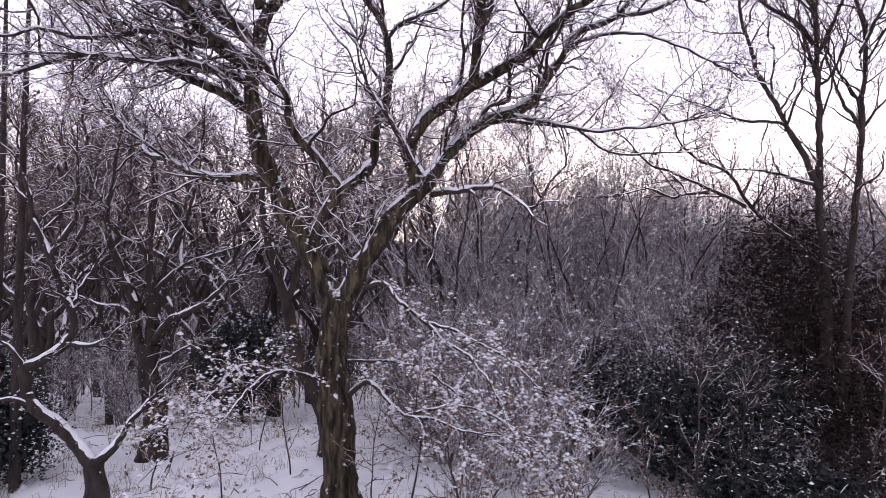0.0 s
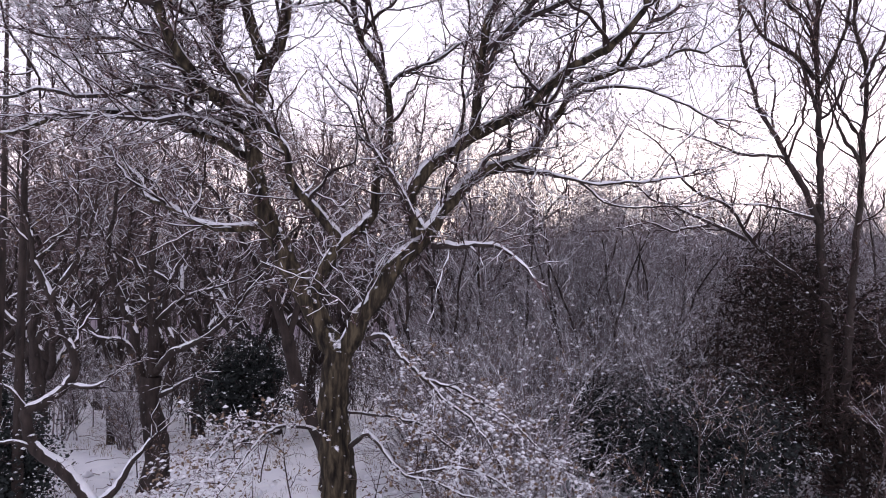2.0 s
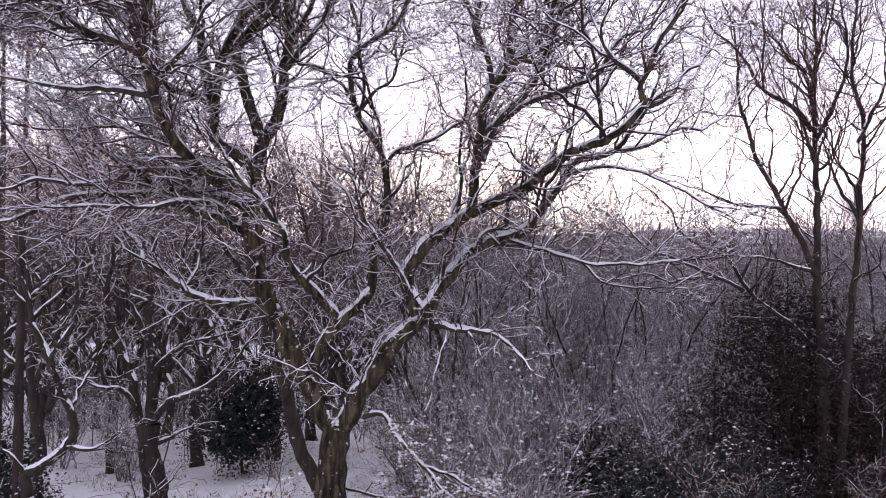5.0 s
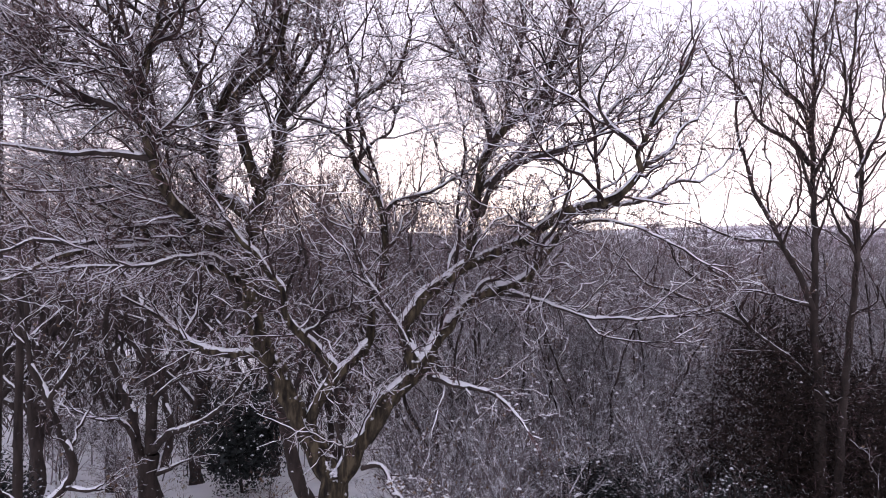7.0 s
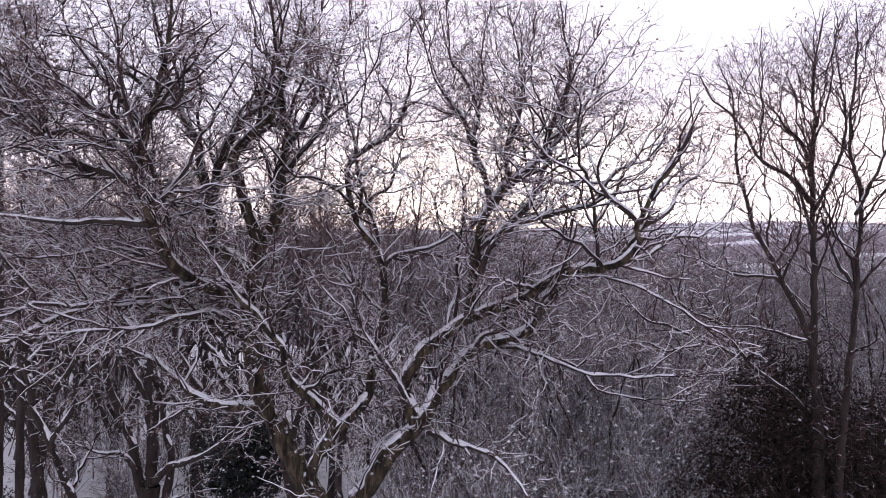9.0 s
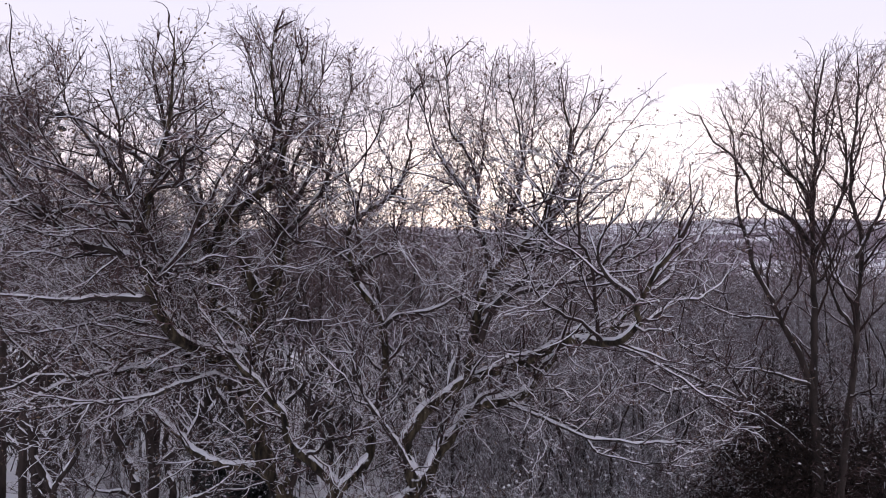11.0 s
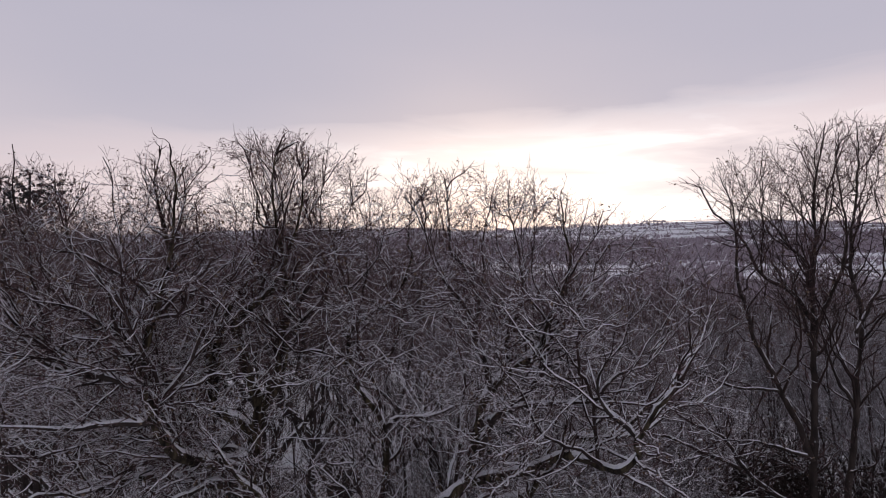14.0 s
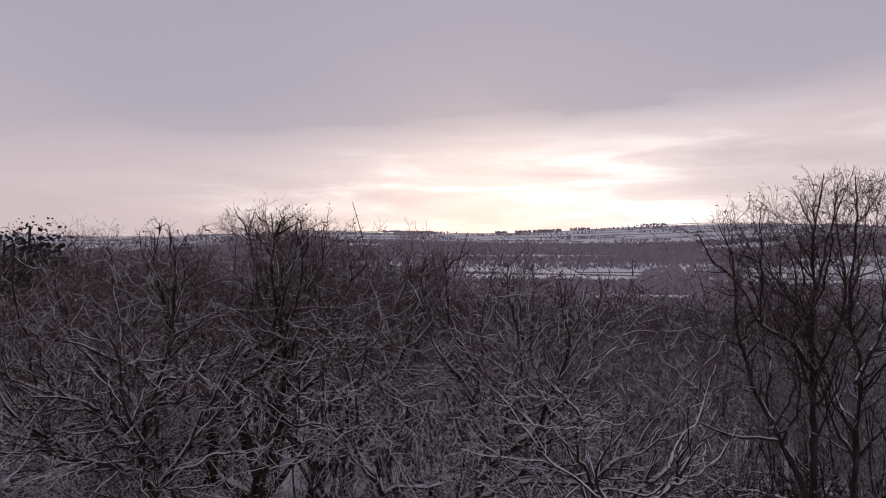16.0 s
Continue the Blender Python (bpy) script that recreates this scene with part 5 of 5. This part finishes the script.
dress(second, depth=0.036, high=12, wood=DUSTED, dusted=0.45, bare_top=8.5)
dress(mid, depth=0.036, high=12, wood=DUSTED, dusted=0.45, bare_top=8.5)
dress(right, depth=0.018, high=12.0, dusted=0.2, laden=0.6, bare_top=8.5, leaves=1200, leaf_size=0.055)

# ---- evergreens ----
evergreen("yew_tree", 21, [(8.4, 15.8, 2.1, 2.6, 7.6), (6.6, 15.4, 1.0, 1.8, 5.0), (10.8, 14.2, 1.0, 2.1, 5.2), (12.8, 15.5, 1.4, 2.4, 6.2), (8.6, 13.2, 0.2, 1.9, 3.8), (8.5, 15.6, 3.9, 1.9, 4.0), (11.6, 15.6, 2.8, 2.3, 4.0), (11.8, 18.6, 0.6, 2.4, 5.0), (14.8, 17.8, 0.6, 2.2, 5.0), (7.7, 11.2, -0.3, 1.3, 2.0), (9.3, 11.3, -0.2, 1.4, 2.2), (11.0, 11.8, -0.1, 1.5, 2.4)], 70000,
          "big dark yew with little snow in the shade", YEW, size=0.05, snowy=0.001, lined=0.05, wide=0.5)
evergreen("yew_tree", 26, [(11.8, 20.6, 0.0, 2.6, 5.6), (15.6, 21.6, 0.0, 2.8, 6.0), (18.6, 20.0, 0.2, 2.6, 6.0), (13.6, 24.6, 0.0, 2.8, 6.4), (10.4, 18.4, 0.6, 2.2, 5.2), (14.0, 19.6, 0.6, 2.4, 5.6)], 22000,
          "dark spreading yew in the shade of the wood", YEW, size=0.07, snowy=0.004, lined=0.05, wide=0.5)
evergreen("holly_bush", 22, [(4.6, 13.0, 0.4, 1.6, 3.4), (6.0, 12.9, 0.5, 1.5, 3.8), (3.4, 14.8, 0.5, 1.4, 3.4), (5.4, 11.6, -0.3, 1.2, 2.2), (5.0, 10.7, -0.5, 1.0, 1.5), (6.4, 10.8, -0.4, 1.1, 1.7)], 25000, "dark holly bush dusted with snow", size=0.036, snowy=0.09, lined=0.3)
evergreen("holly_bush", 23, [(-9.8, 13.2, -0.2, 1.1, 2.6), (-11.0, 14.0, 0.2, 1.2, 3.4)], 9000, "low dark holly bush with snow on top", snowy=0.2)
evergreen("holly_bush", 24, [(-8.2, 23.0, -0.4, 2.0, 4.6)], 8000, "dark holly thicket among the trunks", size=0.07, snowy=0.1)

evergreen("ivy_topped_tree", 25, [(-9.3, 12.8, 11.3, 0.9, 1.8), (-10.2, 13.2, 11.0, 1.0, 1.6)], 900, "thin tree whose top is thick with dark ivy leaves", size=0.055, snowy=0.02, lined=0.2, stem=0.12)

# ---- trees of the wood behind ----
KINDS = [
    wild_tree("birch_tree", 31, 13.0, 0.13, "tall bare tree with snow-dusted ascending stems", stems=5, spread=0.26, twiggy=1.1, clean=0.32),
    wild_tree("crooked_tree", 32, 11.5, 0.17, "dark many-stemmed tree with crooked snow-lined limbs", stems=5, spread=0.36, fork=0.26, leaves=350, twiggy=1.0, snow=0.03, crook=0.36, clean=0.36),
    wild_tree("crooked_tree", 33, 12.0, 0.18, "spreading dark tree with snow on its crooked limbs", stems=5, spread=0.46, twiggy=1.1, snow=0.03, crook=0.34, clean=0.36),
    wild_tree("birch_tree", 34, 9.0, 0.09, "young bare tree with fine snowy twigs", stems=7, spread=0.24, fork=0.14, twiggy=1.4, wood=RIME, crook=0.16, clean=0.1, fine=True),
]
SAPLINGS = [
    sapling("sapling", 51, 4.6, "thin sapling with snow-lined twigs"),
    sapling("sapling", 52, 2.4, "thin bare sapling standing in the snow", r=0.012, lean=0.1),
]
SHRUBS = [
    wild_shrub("hazel_bush", 41, 3.6, "tall snowy bush of thin upright stems", stems=12, spread=0.35, lumps=500, leaves=80),
    wild_shrub("bramble_bush", 42, 2.2, "snow-laden bush with withered leaves", stems=12, arch=0.05, leaves=220, lumps=260, spread=0.9),
    wild_shrub("hazel_bush", 44, 6.2, "tall rimed hazel with many thin upright stems", stems=24, spread=0.3, lumps=700, leaves=160, reach=1.25),
    wild_shrub("hazel_bush", 43, 2.8, "snowy thicket of arching twigs", stems=20, arch=0.03, leaves=200, lumps=500, spread=0.7),
]


def spread_out():
    rng = random.Random(77)
    used = set()
    kept = []

    def put(proto, x, y, s, kind, free=False):
        if kind[0] == "t" and not free:
            a_ = x / y
            most = 11.4 + y * (0.10 if a_ < -0.5 else 0.13 if a_ < -0.15 else 0.13 - (a_ + 0.15) * 0.6 if a_ < 0.1 else -0.015)
            s = min(s, (most - float(ground_z(x, y))) / proto.top * rng.uniform(0.88, 1.0) / 1.04)
        m = pose(x, y, float(ground_z(x, y)) - 0.05, rng.gauss(0, 2), rng.gauss(0, 2), rng.uniform(0, 360))
        m = m @ Matrix.Diagonal((s, s, s * rng.uniform(0.92, 1.08), 1))
        if kind not in used:
            used.add(kind)
            proto.ob.matrix_basis = m
        else:
            c = copy_thing(proto.ob, m)
            c.scale = (s, s, s)
        kept.append((x, y))

    for x, y, i, s in ((-5.2, 24.6, 0, 1.14), (-2.6, 27.4, 0, 1.2), (-10.6, 24.4, 2, 1.2), (-17.0, 20.2, 1, 1.2), (-0.9, 18.6, 3, 1.25),
                       (-13.8, 23.6, 0, 1.25), (-14.6, 20.5, 2, 1.3), (1.6, 19.5, 3, 1.15), (-8.2, 26.4, 1, 1.4), (-0.8, 25.2, 0, 1.15), (-4.4, 22.5, 0, 1.3),
                       (3.4, 22.4, 3, 0.95), (2.6, 24.6, 3, 1.2), (7.9, 24.4, 3, 1.05), (5.0, 26.0, 3, 1.2)):
        put(KINDS[i], x, y, s * (1.16 if x < 0 else 1.0), ("t", i))
    for x, y, i, top in ((3.0, 27.0, 3, 8.2), (7.2, 26.6, 3, 8.2), (9.8, 28.6, 3, 8.6), (12.6, 28.0, 3, 8.8), (5.4, 31.0, 3, 8.6), (1.4, 27.0, 3, 9.0), (6.2, 23.6, 3, 8.4), (9.8, 25.2, 3, 8.8), (4.0, 25.0, 3, 8.4)):
        put(KINDS[i], x, y, (top - float(ground_z(x, y))) / KINDS[i].top, ("t", i), True)
    tries = 0
    count = 0
    while count < 50 and tries < 4000:
        tries += 1
        y = rng.uniform(17, 37)
        x = rng.uniform(-0.85 * y - 2, 0.85 * y + 3)
        gap = (2.7 if x / y < -0.05 else 1.9) + (y - 17) * 0.03
        if any((x - a_) ** 2 + (y - b_) ** 2 < gap * gap for a_, b_ in kept):
            continue
        ang = x / y
        if ang < -0.08:
            i, s = rng.choice((0, 0, 1, 2)), rng.uniform(1.4, 1.68)
            if y < 24:
                continue
        elif ang < 0.05:
            i, s = rng.choice((0, 1, 2)), rng.uniform(1.15, 1.4)
        else:
            i, s = 3, rng.uniform(0.98, 1.3)
            if ang > 0.35 and y < 23:
                continue
        put(KINDS[i], x, y, s, ("t", i))
        count += 1
    spots = [(1.0, 11.6, 1, 1.2), (2.0, 10.6, 1, 0.95), (0.4, 9.9, 1, 0.85), (1.6, 13.6, 3, 1.3), (3.4, 16.2, 0, 1.35), (4.8, 17.4, 0, 1.4),
             (0.2, 14.6, 3, 1.3), (6.2, 18.0, 0, 1.3), (2.2, 18.4, 2, 1.0), (-0.6, 16.8, 3, 1.3), (4.0, 18.6, 2, 1.12), (7.4, 19.8, 3, 1.5),
             (1.2, 20.5, 2, 1.15), (5.2, 14.6, 0, 1.2), (3.1, 20.6, 2, 1.2), (5.6, 19.0, 2, 1.0), (0.4, 17.8, 2, 0.95), (7.0, 21.4, 2, 1.05), (2.0, 16.0, 3, 1.4), (4.4, 15.6, 2, 0.75),
             (5.2, 22.6, 2, 1.15), (8.8, 20.2, 2, 0.95), (-1.4, 22.8, 2, 1.1), (6.4, 16.4, 2, 0.7), (9.6, 23.4, 2, 1.1),
             (3.8, 24.0, 0, 1.9), (6.8, 25.0, 0, 1.9), (-12.2, 22.0, 3, 1.2), (-16.0, 24.0, 0, 1.4)]
    for x, y, i, s in spots:
        put(SHRUBS[i], x, y, s, ("s", i))
    for x, y, i, s in ((4.05, 10.2, 0, 1.0), (5.1, 11.2, 0, 0.8), (6.9, 10.6, 0, 0.9), (8.6, 11.2, 0, 1.0), (3.2, 9.4, 1, 1.0), (-1.0, 9.2, 1, 0.9),
                       (-0.55, 9.4, 1, 1.1), (-4.2, 11.4, 1, 1.0), (-3.4, 13.0, 1, 1.2), (-6.2, 12.6, 1, 1.1), (-9.0, 17.0, 1, 1.1), (0.3, 9.3, 1, 1.0), (-5.2, 16.2, 1, 1.3),
                       (10.2, 12.2, 0, 0.9)):
        put(SAPLINGS[i], x, y, s, ("p", i))


spread_out()
middle_wood()
undergrowth()
valley()
grass_and_litter()
